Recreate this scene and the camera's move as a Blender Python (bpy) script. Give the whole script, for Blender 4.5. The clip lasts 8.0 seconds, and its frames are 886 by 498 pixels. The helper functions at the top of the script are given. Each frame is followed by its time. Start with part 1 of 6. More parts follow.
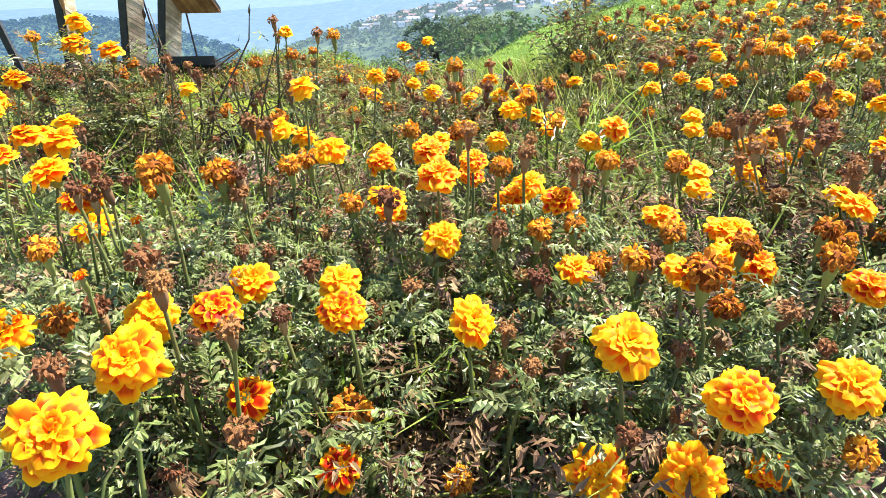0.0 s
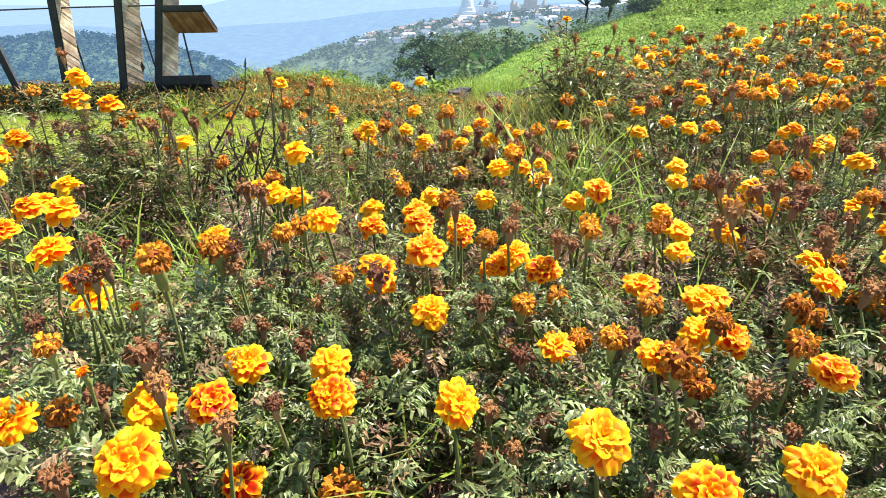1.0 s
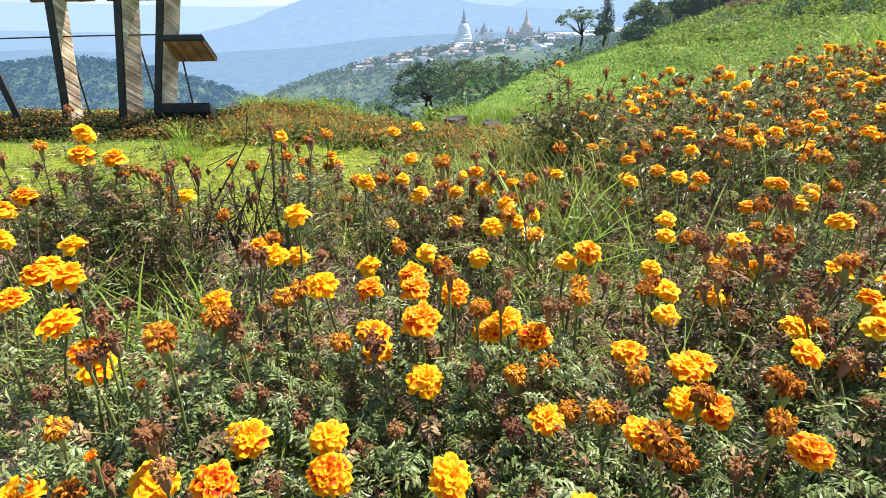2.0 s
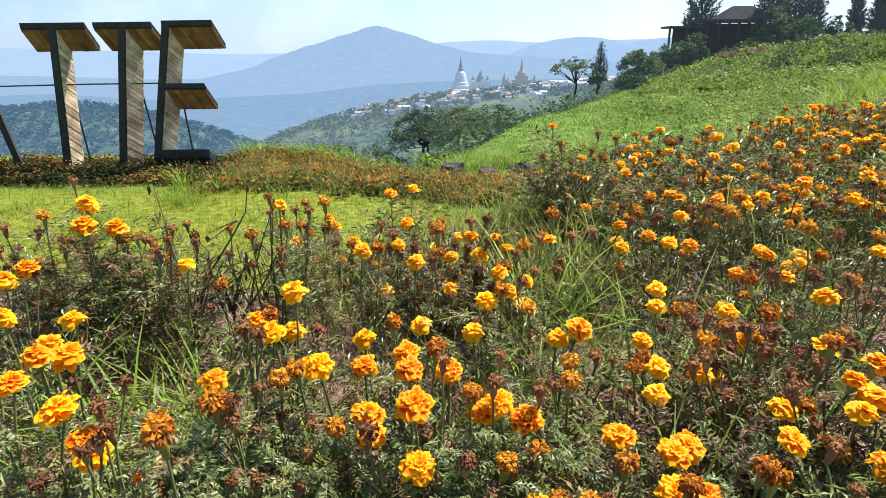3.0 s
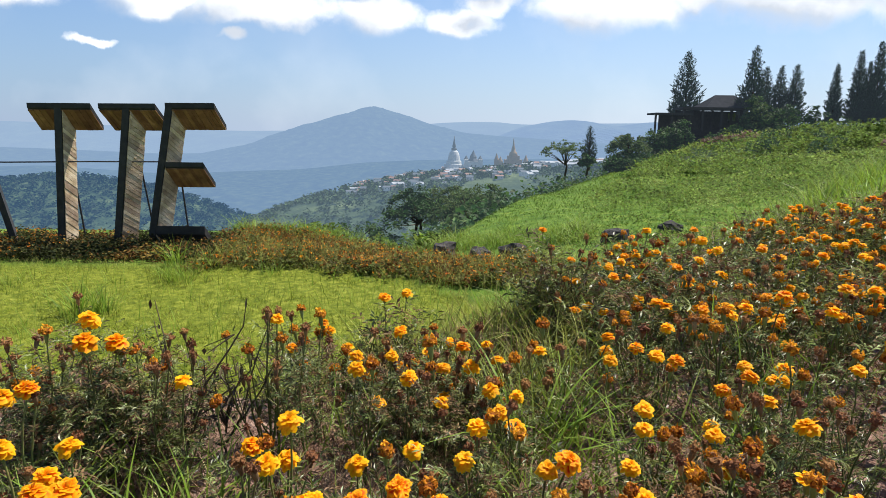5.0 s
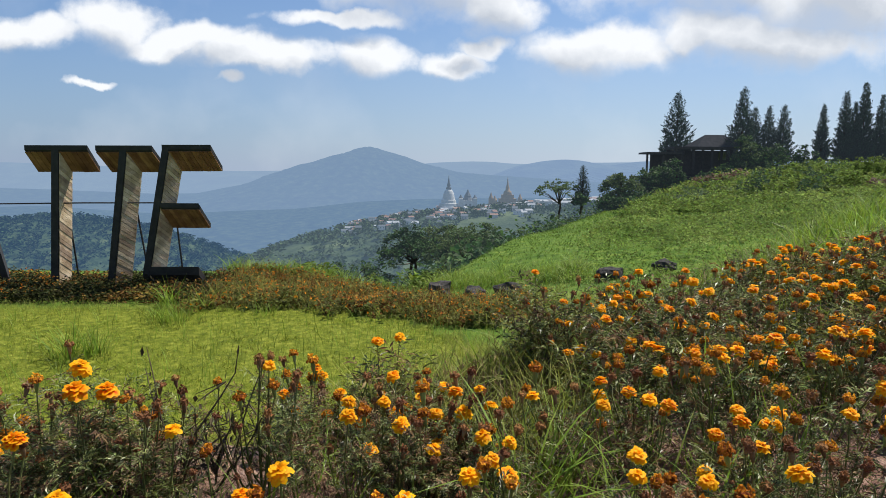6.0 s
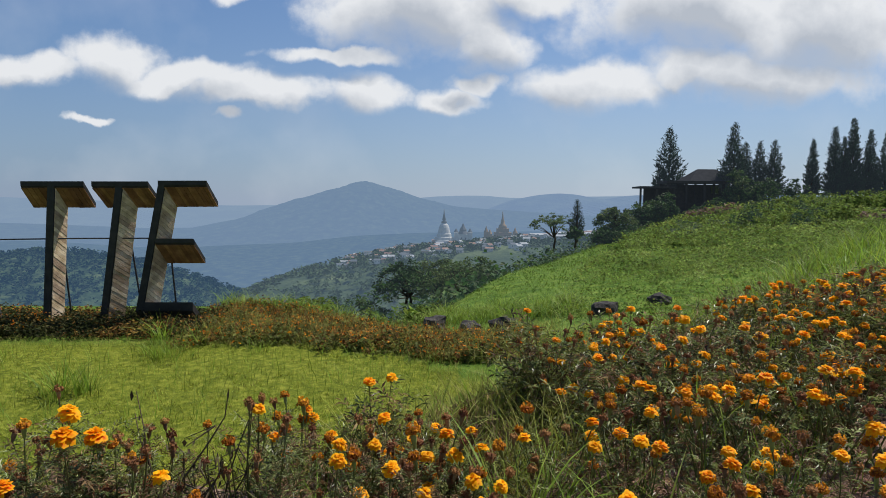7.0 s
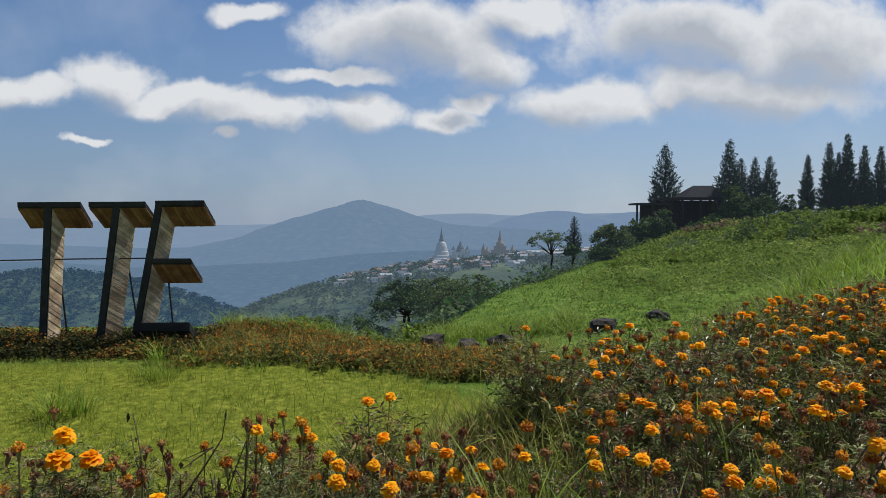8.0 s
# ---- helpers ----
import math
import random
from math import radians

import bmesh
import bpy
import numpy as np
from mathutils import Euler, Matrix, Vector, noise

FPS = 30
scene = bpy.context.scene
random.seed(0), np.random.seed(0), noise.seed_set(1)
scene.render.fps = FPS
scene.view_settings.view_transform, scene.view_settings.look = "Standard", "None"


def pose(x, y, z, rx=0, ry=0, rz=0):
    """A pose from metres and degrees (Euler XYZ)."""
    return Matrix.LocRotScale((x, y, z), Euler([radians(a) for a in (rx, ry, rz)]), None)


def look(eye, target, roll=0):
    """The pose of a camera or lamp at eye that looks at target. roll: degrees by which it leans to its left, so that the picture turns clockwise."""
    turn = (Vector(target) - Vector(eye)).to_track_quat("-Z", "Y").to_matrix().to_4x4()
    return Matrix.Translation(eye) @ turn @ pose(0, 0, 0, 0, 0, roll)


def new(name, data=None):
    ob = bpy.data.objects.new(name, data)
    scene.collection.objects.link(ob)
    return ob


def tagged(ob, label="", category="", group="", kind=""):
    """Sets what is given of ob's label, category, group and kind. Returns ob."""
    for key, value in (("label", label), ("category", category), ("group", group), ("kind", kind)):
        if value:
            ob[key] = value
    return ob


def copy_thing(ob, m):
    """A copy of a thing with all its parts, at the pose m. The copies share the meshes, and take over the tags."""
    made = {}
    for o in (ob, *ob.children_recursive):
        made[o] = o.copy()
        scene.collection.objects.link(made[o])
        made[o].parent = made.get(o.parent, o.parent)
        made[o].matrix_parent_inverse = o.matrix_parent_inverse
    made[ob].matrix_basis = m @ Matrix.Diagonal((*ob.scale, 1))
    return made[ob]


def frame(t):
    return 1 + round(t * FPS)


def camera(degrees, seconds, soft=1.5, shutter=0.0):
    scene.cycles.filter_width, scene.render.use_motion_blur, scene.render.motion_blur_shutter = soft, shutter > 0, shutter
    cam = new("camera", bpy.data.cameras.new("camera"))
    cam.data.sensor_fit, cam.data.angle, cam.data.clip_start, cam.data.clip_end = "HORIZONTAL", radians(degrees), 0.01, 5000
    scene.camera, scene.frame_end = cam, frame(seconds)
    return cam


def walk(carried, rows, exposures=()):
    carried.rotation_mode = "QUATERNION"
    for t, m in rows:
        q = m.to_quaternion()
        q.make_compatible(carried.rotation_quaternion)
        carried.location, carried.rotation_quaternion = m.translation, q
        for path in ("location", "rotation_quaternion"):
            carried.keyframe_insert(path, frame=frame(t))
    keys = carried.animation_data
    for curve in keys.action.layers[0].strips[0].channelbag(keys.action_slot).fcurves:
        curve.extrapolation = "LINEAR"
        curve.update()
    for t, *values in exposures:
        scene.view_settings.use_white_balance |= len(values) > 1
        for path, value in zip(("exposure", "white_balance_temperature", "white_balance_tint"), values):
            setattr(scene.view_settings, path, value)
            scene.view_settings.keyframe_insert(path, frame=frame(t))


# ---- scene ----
# ================= camera =================
cam = camera(70.4, 8.0, soft=0.4)
PATH = [
    (0, (0.012, 0.007, 0.569), (-0.005, 1.821, -0.274), -0.9),
    (0.5, (0.017, 0.010, 0.609), (0.005, 1.829, -0.223), -0.9),
    (1, (0.024, 0.009, 0.649), (0.020, 1.841, -0.153), -0.9),
    (1.5, (0.024, 0.009, 0.684), (0.028, 1.854, -0.090), -0.6),
    (1.7, (0.026, 0.006, 0.698), (0.032, 1.856, -0.062), -0.7),
    (2.8, (0.029, 0.001, 0.770), (0.049, 1.900, 0.141), -0.3),
    (3, (0.032, -0.001, 0.783), (0.053, 1.906, 0.181), -0.3),
    (3.5, (0.032, -0.010, 0.817), (0.060, 1.916, 0.279), -0.2),
    (4, (0.026, -0.013, 0.847), (0.061, 1.931, 0.379), 0.0),
    (4.5, (0.027, -0.022, 0.868), (0.066, 1.935, 0.456), 0.3),
    (4.7, (0.027, -0.023, 0.882), (0.068, 1.937, 0.485), 0.6),
    (6, (0.036, -0.040, 0.919), (0.098, 1.944, 0.671), 0.5),
    (6.5, (0.043, -0.047, 0.934), (0.112, 1.942, 0.742), 0.5),
    (7, (0.049, -0.057, 0.944), (0.125, 1.937, 0.803), 0.4),
    (7.5, (0.053, -0.060, 0.947), (0.131, 1.935, 0.835), 0.2),
    (8, (0.047, -0.056, 0.944), (0.131, 1.941, 0.860), 0.0),]
EXPOSURES = [(0.0, 1.98), (1.0, 1.78), (1.7, 1.6), (3.0, 1.28), (4.0, 1.0), (4.7, 0.82), (6.0, 0.42), (7.0, 0.14), (8.0, 0.02)]
walk(cam, [(t, look(eye, target, roll)) for t, eye, target, roll in PATH], EXPOSURES)

# ================= world and sun =================
SUN_AZ, SUN_EL = 55.0, 58.0      # degrees to the right of straight ahead, and up
world = bpy.data.worlds.new("sky")
world.use_nodes = True
scene.world = world
wn, wl = world.node_tree.nodes, world.node_tree.links
wn.clear()


def wmath(op, a, b, c=None):
    n = wn.new("ShaderNodeMath")
    n.operation = op
    for i, v in enumerate((a, b, c)):
        if v is None:
            continue
        if isinstance(v, (int, float)):
            n.inputs[i].default_value = v
        else:
            wl.new(v, n.inputs[i])
    return n.outputs[0]


sky = wn.new("ShaderNodeTexSky")
sky.sky_type = "NISHITA"
sky.sun_disc = False
sky.sun_elevation, sky.sun_rotation = radians(SUN_EL), radians(SUN_AZ)
sky.altitude, sky.air_density, sky.dust_density, sky.ozone_density = 800, 1.2, 0.3, 4.0
coord = wn.new("ShaderNodeTexCoord")
split = wn.new("ShaderNodeSeparateXYZ")
wl.new(coord.outputs["Generated"], split.inputs[0])
# the clouds lie on a sheet seen ahead: across and up over the way ahead
ahead = wmath("MAXIMUM", wmath("ABSOLUTE", split.outputs[1], 0), 0.05)
flat = wn.new("ShaderNodeCombineXYZ")
wl.new(wmath("DIVIDE", split.outputs[0], ahead), flat.inputs[0])
wl.new(wmath("DIVIDE", split.outputs[2], ahead), flat.inputs[1])
warp = wn.new("ShaderNodeTexNoise")
warp.inputs["Scale"].default_value, warp.inputs["Detail"].default_value = 8.0, 9.0
wl.new(flat.outputs[0], warp.inputs["Vector"])
shift = wn.new("ShaderNodeVectorMath")
shift.operation = "MULTIPLY_ADD"
wl.new(warp.outputs["Color"], shift.inputs[0])
shift.inputs[1].default_value, shift.inputs[2].default_value = (0.15, 0.10, 0), (-0.075, -0.05, 0)
place = wn.new("ShaderNodeVectorMath")
place.operation = "ADD"
wl.new(flat.outputs[0], place.inputs[0])
wl.new(shift.outputs[0], place.inputs[1])
CLOUDS_LOW = [(-.473, .217, .085, .040), (-.362, .194, .13, .026), (-.601, .205, .08, .028), (-.257, .17, .12, .028), (-.09, .17, .085, .036),
              (.044, .16, .056, .026), (.079, .192, .034, .02), (-.504, .132, .034, .006), (-.309, .132, .032, .009)]
CLOUDS_HIGH = [(-.003, .296, .18, .066), (.105, .255, .075, .047), (.27, .188, .14, .043), (.416, .206, .058, .034), (.537, .213, .21, .053),
               (.459, .301, .25, .066), (.646, .289, .2, .085), (-.258, .333, .075, .018), (-.126, .231, .11, .015), (.166, .336, .11, .038)]


def heaps(where):
    """How deep inside the heaped clouds a place on the sheet lies."""
    depth = None
    for cx, cz, rx, rz in CLOUDS_LOW + CLOUDS_HIGH:
        m = wn.new("ShaderNodeMapping")
        m.vector_type = "POINT"
        m.inputs["Location"].default_value = (-cx / rx, -cz / rz, 0)
        m.inputs["Scale"].default_value = (1 / rx, 1 / rz, 0)
        wl.new(where, m.inputs[0])
        ln = wn.new("ShaderNodeVectorMath")
        ln.operation = "LENGTH"
        wl.new(m.outputs[0], ln.inputs[0])
        puff = wmath("SUBTRACT", 1.22, ln.outputs["Value"])
        depth = puff if depth is None else wmath("MAXIMUM", depth, puff)
    return depth


cover = heaps(place.outputs[0])
sunward = wn.new("ShaderNodeVectorMath")       # the same clouds a little way towards the sun: what shades their bases
sunward.operation = "ADD"
wl.new(place.outputs[0], sunward.inputs[0])
sunward.inputs[1].default_value = (0.018, 0.034, 0)
above = heaps(sunward.outputs[0])
fine = wn.new("ShaderNodeTexNoise")
fine.inputs["Scale"].default_value, fine.inputs["Detail"].default_value, fine.inputs["Roughness"].default_value = 22.0, 8.0, 0.6
wl.new(flat.outputs[0], fine.inputs["Vector"])
broad = wn.new("ShaderNodeTexNoise")
broad.inputs["Scale"].default_value, broad.inputs["Detail"].default_value = 5.0, 7.0
wl.new(flat.outputs[0], broad.inputs["Vector"])
body = wmath("ADD", cover, wmath("MULTIPLY", wmath("SUBTRACT", fine.outputs[0], 0.5), 0.9))
mask = wn.new("ShaderNodeMapRange")
mask.interpolation_type = "SMOOTHSTEP"
mask.inputs[1].default_value, mask.inputs[2].default_value, mask.inputs[3].default_value, mask.inputs[4].default_value = 0.0, 0.66, 0.0, 0.96
wl.new(body, mask.inputs[0])
veil = wn.new("ShaderNodeMapRange")       # thin veil of high cloud between the heaps
veil.inputs[1].default_value, veil.inputs[2].default_value, veil.inputs[3].default_value, veil.inputs[4].default_value = 0.5, 0.8, 0.0, 0.2
wl.new(broad.outputs[0], veil.inputs[0])
thin = wn.new("ShaderNodeMapRange")       # the bases thin out into the haze below
thin.inputs[1].default_value, thin.inputs[2].default_value, thin.inputs[3].default_value, thin.inputs[4].default_value = 0.0, 0.8, 1.0, 0.35
wl.new(wmath("SUBTRACT", above, cover), thin.inputs[0])
both = wmath("MAXIMUM", wmath("MULTIPLY", mask.outputs[0], thin.outputs[0]), veil.outputs[0])
tone = wn.new("ShaderNodeValToRGB")
tone.color_ramp.elements[0].position, tone.color_ramp.elements[0].color = 0.22, (0.74, 0.755, 0.775, 1)
tone.color_ramp.elements[1].position, tone.color_ramp.elements[1].color = 0.95, (0.43, 0.465, 0.52, 1)
wl.new(wmath("ADD", above, wmath("ADD", wmath("MULTIPLY", wmath("SUBTRACT", fine.outputs[0], 0.5), 0.7), wmath("MULTIPLY", wmath("SUBTRACT", broad.outputs[0], 0.5), 1.5))), tone.inputs[0])
SKY_GAIN = 0.066
gain = wn.new("ShaderNodeVectorMath")
gain.operation = "MULTIPLY"
gain.inputs[1].default_value = (SKY_GAIN * 0.64, SKY_GAIN * 1.0, SKY_GAIN * 1.34)
wl.new(sky.outputs[0], gain.inputs[0])
mix = wn.new("ShaderNodeMix")
mix.data_type = "RGBA"
wl.new(both, mix.inputs[0])
wl.new(tone.outputs[0], mix.inputs[7])
haze = wn.new("ShaderNodeMix")          # pale moist air along the whole horizon
haze.data_type = "RGBA"
wl.new(wmath("POWER", 2.718, wmath("MULTIPLY", wmath("ABSOLUTE", split.outputs[2], 0), -4.2)), haze.inputs[0])
wl.new(gain.outputs[0], haze.inputs[6])
moist = wn.new("ShaderNodeValToRGB")      # brighter towards the sun's side
moist.color_ramp.elements[0].position, moist.color_ramp.elements[0].color = 0.25, (0.25, 0.315, 0.42, 1)
moist.color_ramp.elements[1].position, moist.color_ramp.elements[1].color = 0.65, (0.40, 0.46, 0.545, 1)
wl.new(wmath("MULTIPLY_ADD", split.outputs[0], 0.5, 0.5), moist.inputs[0])
wl.new(moist.outputs[0], haze.inputs[7])
wl.new(haze.outputs[2], mix.inputs[6])
bg = wn.new("ShaderNodeBackground")
wl.new(mix.outputs[2], bg.inputs[0])
bg.inputs[1].default_value = 1.0
wout = wn.new("ShaderNodeOutputWorld")
wl.new(bg.outputs[0], wout.inputs[0])

sun = new("sun", bpy.data.lights.new("sun", "SUN"))
sun.data.energy, sun.data.angle, sun.data.color = 5.0, radians(0.55), (1.0, 0.95, 0.86)
ca, ce = radians(SUN_AZ), radians(SUN_EL)
sun.matrix_world = look((30 * math.sin(ca) * math.cos(ce), 30 * math.cos(ca) * math.cos(ce), 30 * math.sin(ce)), (0, 0, 0))


# ================= materials =================
def material(name, colours, scale=6.0, rough=0.8, bump=0.0, bump_scale=60.0, through_light=0.0, metal=0.0, rand=0.0, airlight=None, stretch=(1, 1, 1), attr=None, island=0.0, gloss=0.3, span=0.4):
    """Noise of two scales runs through the colours; rand and island vary the value piece by piece; airlight mixes in a
    glow that stands in for haze.
    """
    m = bpy.data.materials.new(name)
    m.use_nodes = True
    n, l = m.node_tree.nodes, m.node_tree.links
    b = n["Principled BSDF"]
    out = n["Material Output"]
    b.inputs["Roughness"].default_value, b.inputs["Metallic"].default_value = rough, metal
    b.inputs["Specular IOR Level"].default_value = gloss
    tc = n.new("ShaderNodeTexCoord")
    mp = n.new("ShaderNodeMapping")
    mp.inputs["Scale"].default_value = stretch
    l.new(tc.outputs["Object"], mp.inputs[0])
    big = n.new("ShaderNodeTexNoise")
    big.inputs["Scale"].default_value, big.inputs["Detail"].default_value, big.inputs["Roughness"].default_value = scale, 8, 0.65
    l.new(mp.outputs[0], big.inputs["Vector"])
    ramp = n.new("ShaderNodeValToRGB")
    el = ramp.color_ramp.elements
    while len(el) < len(colours):
        el.new(0.5)
    for i, c in enumerate(colours):
        el[i].position = 0.5 - span / 2 + span * i / max(1, len(colours) - 1)
        el[i].color = (*c, 1)
    l.new(big.outputs[0], ramp.inputs[0])
    if attr:
        at = n.new("ShaderNodeAttribute")
        at.attribute_name = attr
        l.new(at.outputs["Fac"], ramp.inputs[0])
        for i in range(len(colours)):
            el[i].position = i / max(1, len(colours) - 1)
    colour = ramp.outputs[0]
    if rand or island:
        hsv = n.new("ShaderNodeHueSaturation")
        src = n.new("ShaderNodeNewGeometry").outputs["Random Per Island"] if island else n.new("ShaderNodeObjectInfo").outputs["Random"]
        k = island or rand
        for sock, lo, hi in (("Value", 1 - k, 1 + k), ("Hue", 0.5 - 0.035 * k, 0.5 + 0.035 * k)):
            mr = n.new("ShaderNodeMapRange")
            mr.inputs[3].default_value, mr.inputs[4].default_value = lo, hi
            l.new(src, mr.inputs[0])
            l.new(mr.outputs[0], hsv.inputs[sock])
        l.new(colour, hsv.inputs["Color"])
        colour = hsv.outputs[0]
    l.new(colour, b.inputs["Base Color"])
    if bump:
        bn = n.new("ShaderNodeTexNoise")
        bn.inputs["Scale"].default_value, bn.inputs["Detail"].default_value = bump_scale, 6
        l.new(mp.outputs[0], bn.inputs["Vector"])
        bp = n.new("ShaderNodeBump")
        bp.inputs["Strength"].default_value, bp.inputs["Distance"].default_value = bump, 0.5 / bump_scale
        l.new(bn.outputs[0], bp.inputs["Height"])
        l.new(bp.outputs[0], b.inputs["Normal"])
    last = b.outputs[0]
    if through_light:
        tr = n.new("ShaderNodeBsdfTranslucent")
        l.new(colour, tr.inputs["Color"])
        mx = n.new("ShaderNodeMixShader")
        mx.inputs[0].default_value = through_light
        l.new(last, mx.inputs[1])
        l.new(tr.outputs[0], mx.inputs[2])
        last = mx.outputs[0]
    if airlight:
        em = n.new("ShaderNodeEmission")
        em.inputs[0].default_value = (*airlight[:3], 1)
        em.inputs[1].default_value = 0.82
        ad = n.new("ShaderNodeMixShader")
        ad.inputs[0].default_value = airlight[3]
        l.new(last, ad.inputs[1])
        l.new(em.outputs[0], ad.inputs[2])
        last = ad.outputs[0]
    l.new(last, out.inputs[0])
    return m


AIR = (0.33, 0.43, 0.56)
M_PETAL = material("petal", [(0.44, 0.010, 0.001), (0.76, 0.060, 0.001), (0.91, 0.29, 0.002), (0.95, 0.48, 0.004)], rough=0.6, through_light=0.4, rand=0.10, attr="rim", gloss=0.15)
M_PETAL_GOLD = material("petal_gold", [(0.60, 0.032, 0.001), (0.86, 0.15, 0.0015), (0.94, 0.39, 0.003), (0.96, 0.54, 0.006)], rough=0.6, through_light=0.4, rand=0.10, attr="rim", gloss=0.15)
M_FADED = material("petal_faded", [(0.17, 0.05, 0.012), (0.42, 0.14, 0.018), (0.66, 0.27, 0.02), (0.84, 0.44, 0.02)], rough=0.8, through_light=0.25, rand=0.3, attr="rim", gloss=0.1)
M_DRY = material("petal_dry", [(0.09, 0.034, 0.013), (0.27, 0.11, 0.040), (0.48, 0.25, 0.105)], scale=60, rough=0.9, through_light=0.25, rand=0.4, bump=0.5, bump_scale=150)
M_CALYX = material("calyx_green", [(0.11, 0.17, 0.035), (0.21, 0.25, 0.06), (0.32, 0.25, 0.09)], scale=30, rough=0.6, rand=0.25)
M_CALYX_DRY = material("calyx_straw", [(0.10, 0.05, 0.02), (0.21, 0.12, 0.05), (0.33, 0.22, 0.10)], scale=40, rough=0.8, rand=0.35)
M_LEAF = material("marigold_leaf", [(0.05, 0.067, 0.018), (0.185, 0.222, 0.068), (0.43, 0.465, 0.23)], scale=14, rough=0.4, through_light=0.5, island=0.6, gloss=0.45)
M_LEAF_WARM = material("marigold_leaf_olive", [(0.016, 0.022, 0.006), (0.135, 0.155, 0.039), (0.45, 0.45, 0.18)], scale=14, rough=0.4, through_light=0.36, island=0.8, gloss=0.5)
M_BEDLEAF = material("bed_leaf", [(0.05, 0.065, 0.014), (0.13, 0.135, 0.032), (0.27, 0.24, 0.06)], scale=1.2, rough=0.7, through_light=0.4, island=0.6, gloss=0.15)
# darker than the open bed's leaf: the letters' shade is put into its colour
M_SIGNLEAF_SHADED = material("sign_bed_leaf_shaded", [(0.014, 0.022, 0.008), (0.045, 0.05, 0.016), (0.12, 0.09, 0.03)], scale=1.5, rough=0.75, through_light=0.3, island=0.6, gloss=0.1)
M_BEDRUST = material("bed_leaf_rust", [(0.07, 0.036, 0.012), (0.20, 0.105, 0.030), (0.33, 0.20, 0.055)], scale=1.2, rough=0.75, through_light=0.4, island=0.6, gloss=0.1)
M_LEAF_OLD = material("marigold_leaf_old", [(0.055, 0.029, 0.015), (0.19, 0.11, 0.054), (0.40, 0.28, 0.15)], scale=9, rough=0.7, through_light=0.25, island=0.6)
M_STEM = material("stem", [(0.05, 0.09, 0.02), (0.12, 0.13, 0.035), (0.13, 0.065, 0.03)], scale=8, rough=0.6, rand=0.3)
M_TWIG = material("dry_twig", [(0.07, 0.038, 0.021), (0.25, 0.155, 0.088), (0.58, 0.43, 0.27)], scale=7, rough=0.75, island=0.75, through_light=0.2)
M_GRASS = material("grass_blade", [(0.09, 0.15, 0.018), (0.19, 0.27, 0.03), (0.34, 0.40, 0.08)], scale=3, rough=0.5, through_light=0.45, island=0.45, gloss=0.2)
M_RIM = material("seeding_grass", [(0.12, 0.145, 0.026), (0.26, 0.27, 0.055), (0.45, 0.41, 0.13)], scale=3, rough=0.55, through_light=0.45, island=0.5, gloss=0.15)
M_LAWN = material("lawn_blade", [(0.11, 0.15, 0.012), (0.24, 0.27, 0.027), (0.42, 0.42, 0.08)], scale=1.6, rough=0.55, through_light=0.45, island=0.6)
M_LAWN_RANK = material("meadow_blade", [(0.06, 0.11, 0.014), (0.13, 0.20, 0.028), (0.25, 0.31, 0.06)], scale=0.5, rough=0.5, through_light=0.4, island=0.4)
M_SOIL = material("red_soil", [(0.10, 0.053, 0.04), (0.24, 0.14, 0.107), (0.40, 0.27, 0.215)], scale=5, rough=0.95, bump=1.0, bump_scale=28, island=0.25)
# two copies of one wood: pale for sunlit sides, dark warm for shaded undersides
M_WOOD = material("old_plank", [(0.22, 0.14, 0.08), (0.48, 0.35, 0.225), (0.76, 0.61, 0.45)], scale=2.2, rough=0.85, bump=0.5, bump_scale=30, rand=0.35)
M_WOOD_SHADED = material("shaded_plank", [(0.10, 0.045, 0.02), (0.20, 0.095, 0.042), (0.34, 0.18, 0.085)], scale=2.4, rough=0.8, bump=0.4, bump_scale=30, rand=0.28)
M_DARK = material("dark_frame", [(0.012, 0.012, 0.013), (0.025, 0.024, 0.024), (0.045, 0.04, 0.035)], scale=4, rough=0.65, bump=0.3, bump_scale=25)
M_ROCK = material("dark_rock", [(0.015, 0.014, 0.013), (0.04, 0.035, 0.032), (0.10, 0.085, 0.075)], scale=4, rough=0.9, bump=1.0, bump_scale=9)
# M_TREE, M_PINE and M_ACACIA carry a little haze, mixed in as glow
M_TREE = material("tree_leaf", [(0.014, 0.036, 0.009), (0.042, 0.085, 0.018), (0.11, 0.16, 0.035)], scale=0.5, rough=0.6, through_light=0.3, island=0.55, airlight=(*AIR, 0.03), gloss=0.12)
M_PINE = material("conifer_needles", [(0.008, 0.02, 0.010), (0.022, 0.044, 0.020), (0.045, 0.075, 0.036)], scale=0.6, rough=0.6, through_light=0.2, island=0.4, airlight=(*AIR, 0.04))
M_BARK = material("bark", [(0.05, 0.035, 0.025), (0.10, 0.075, 0.055)], scale=3, rough=0.9, bump=0.6, bump_scale=12)
M_WEED = material("weed_leaf", [(0.06, 0.10, 0.02), (0.16, 0.22, 0.045), (0.31, 0.36, 0.10)], scale=0.35, rough=0.65, through_light=0.45, island=0.55, gloss=0.1)
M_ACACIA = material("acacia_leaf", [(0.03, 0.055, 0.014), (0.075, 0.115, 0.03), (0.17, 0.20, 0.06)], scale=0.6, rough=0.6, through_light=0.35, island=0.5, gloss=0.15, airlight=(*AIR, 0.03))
M_PINK = material("russet_shrub", [(0.13, 0.09, 0.055), (0.24, 0.15, 0.115), (0.36, 0.25, 0.20)], scale=0.8, rough=0.7, through_light=0.2, island=0.4)


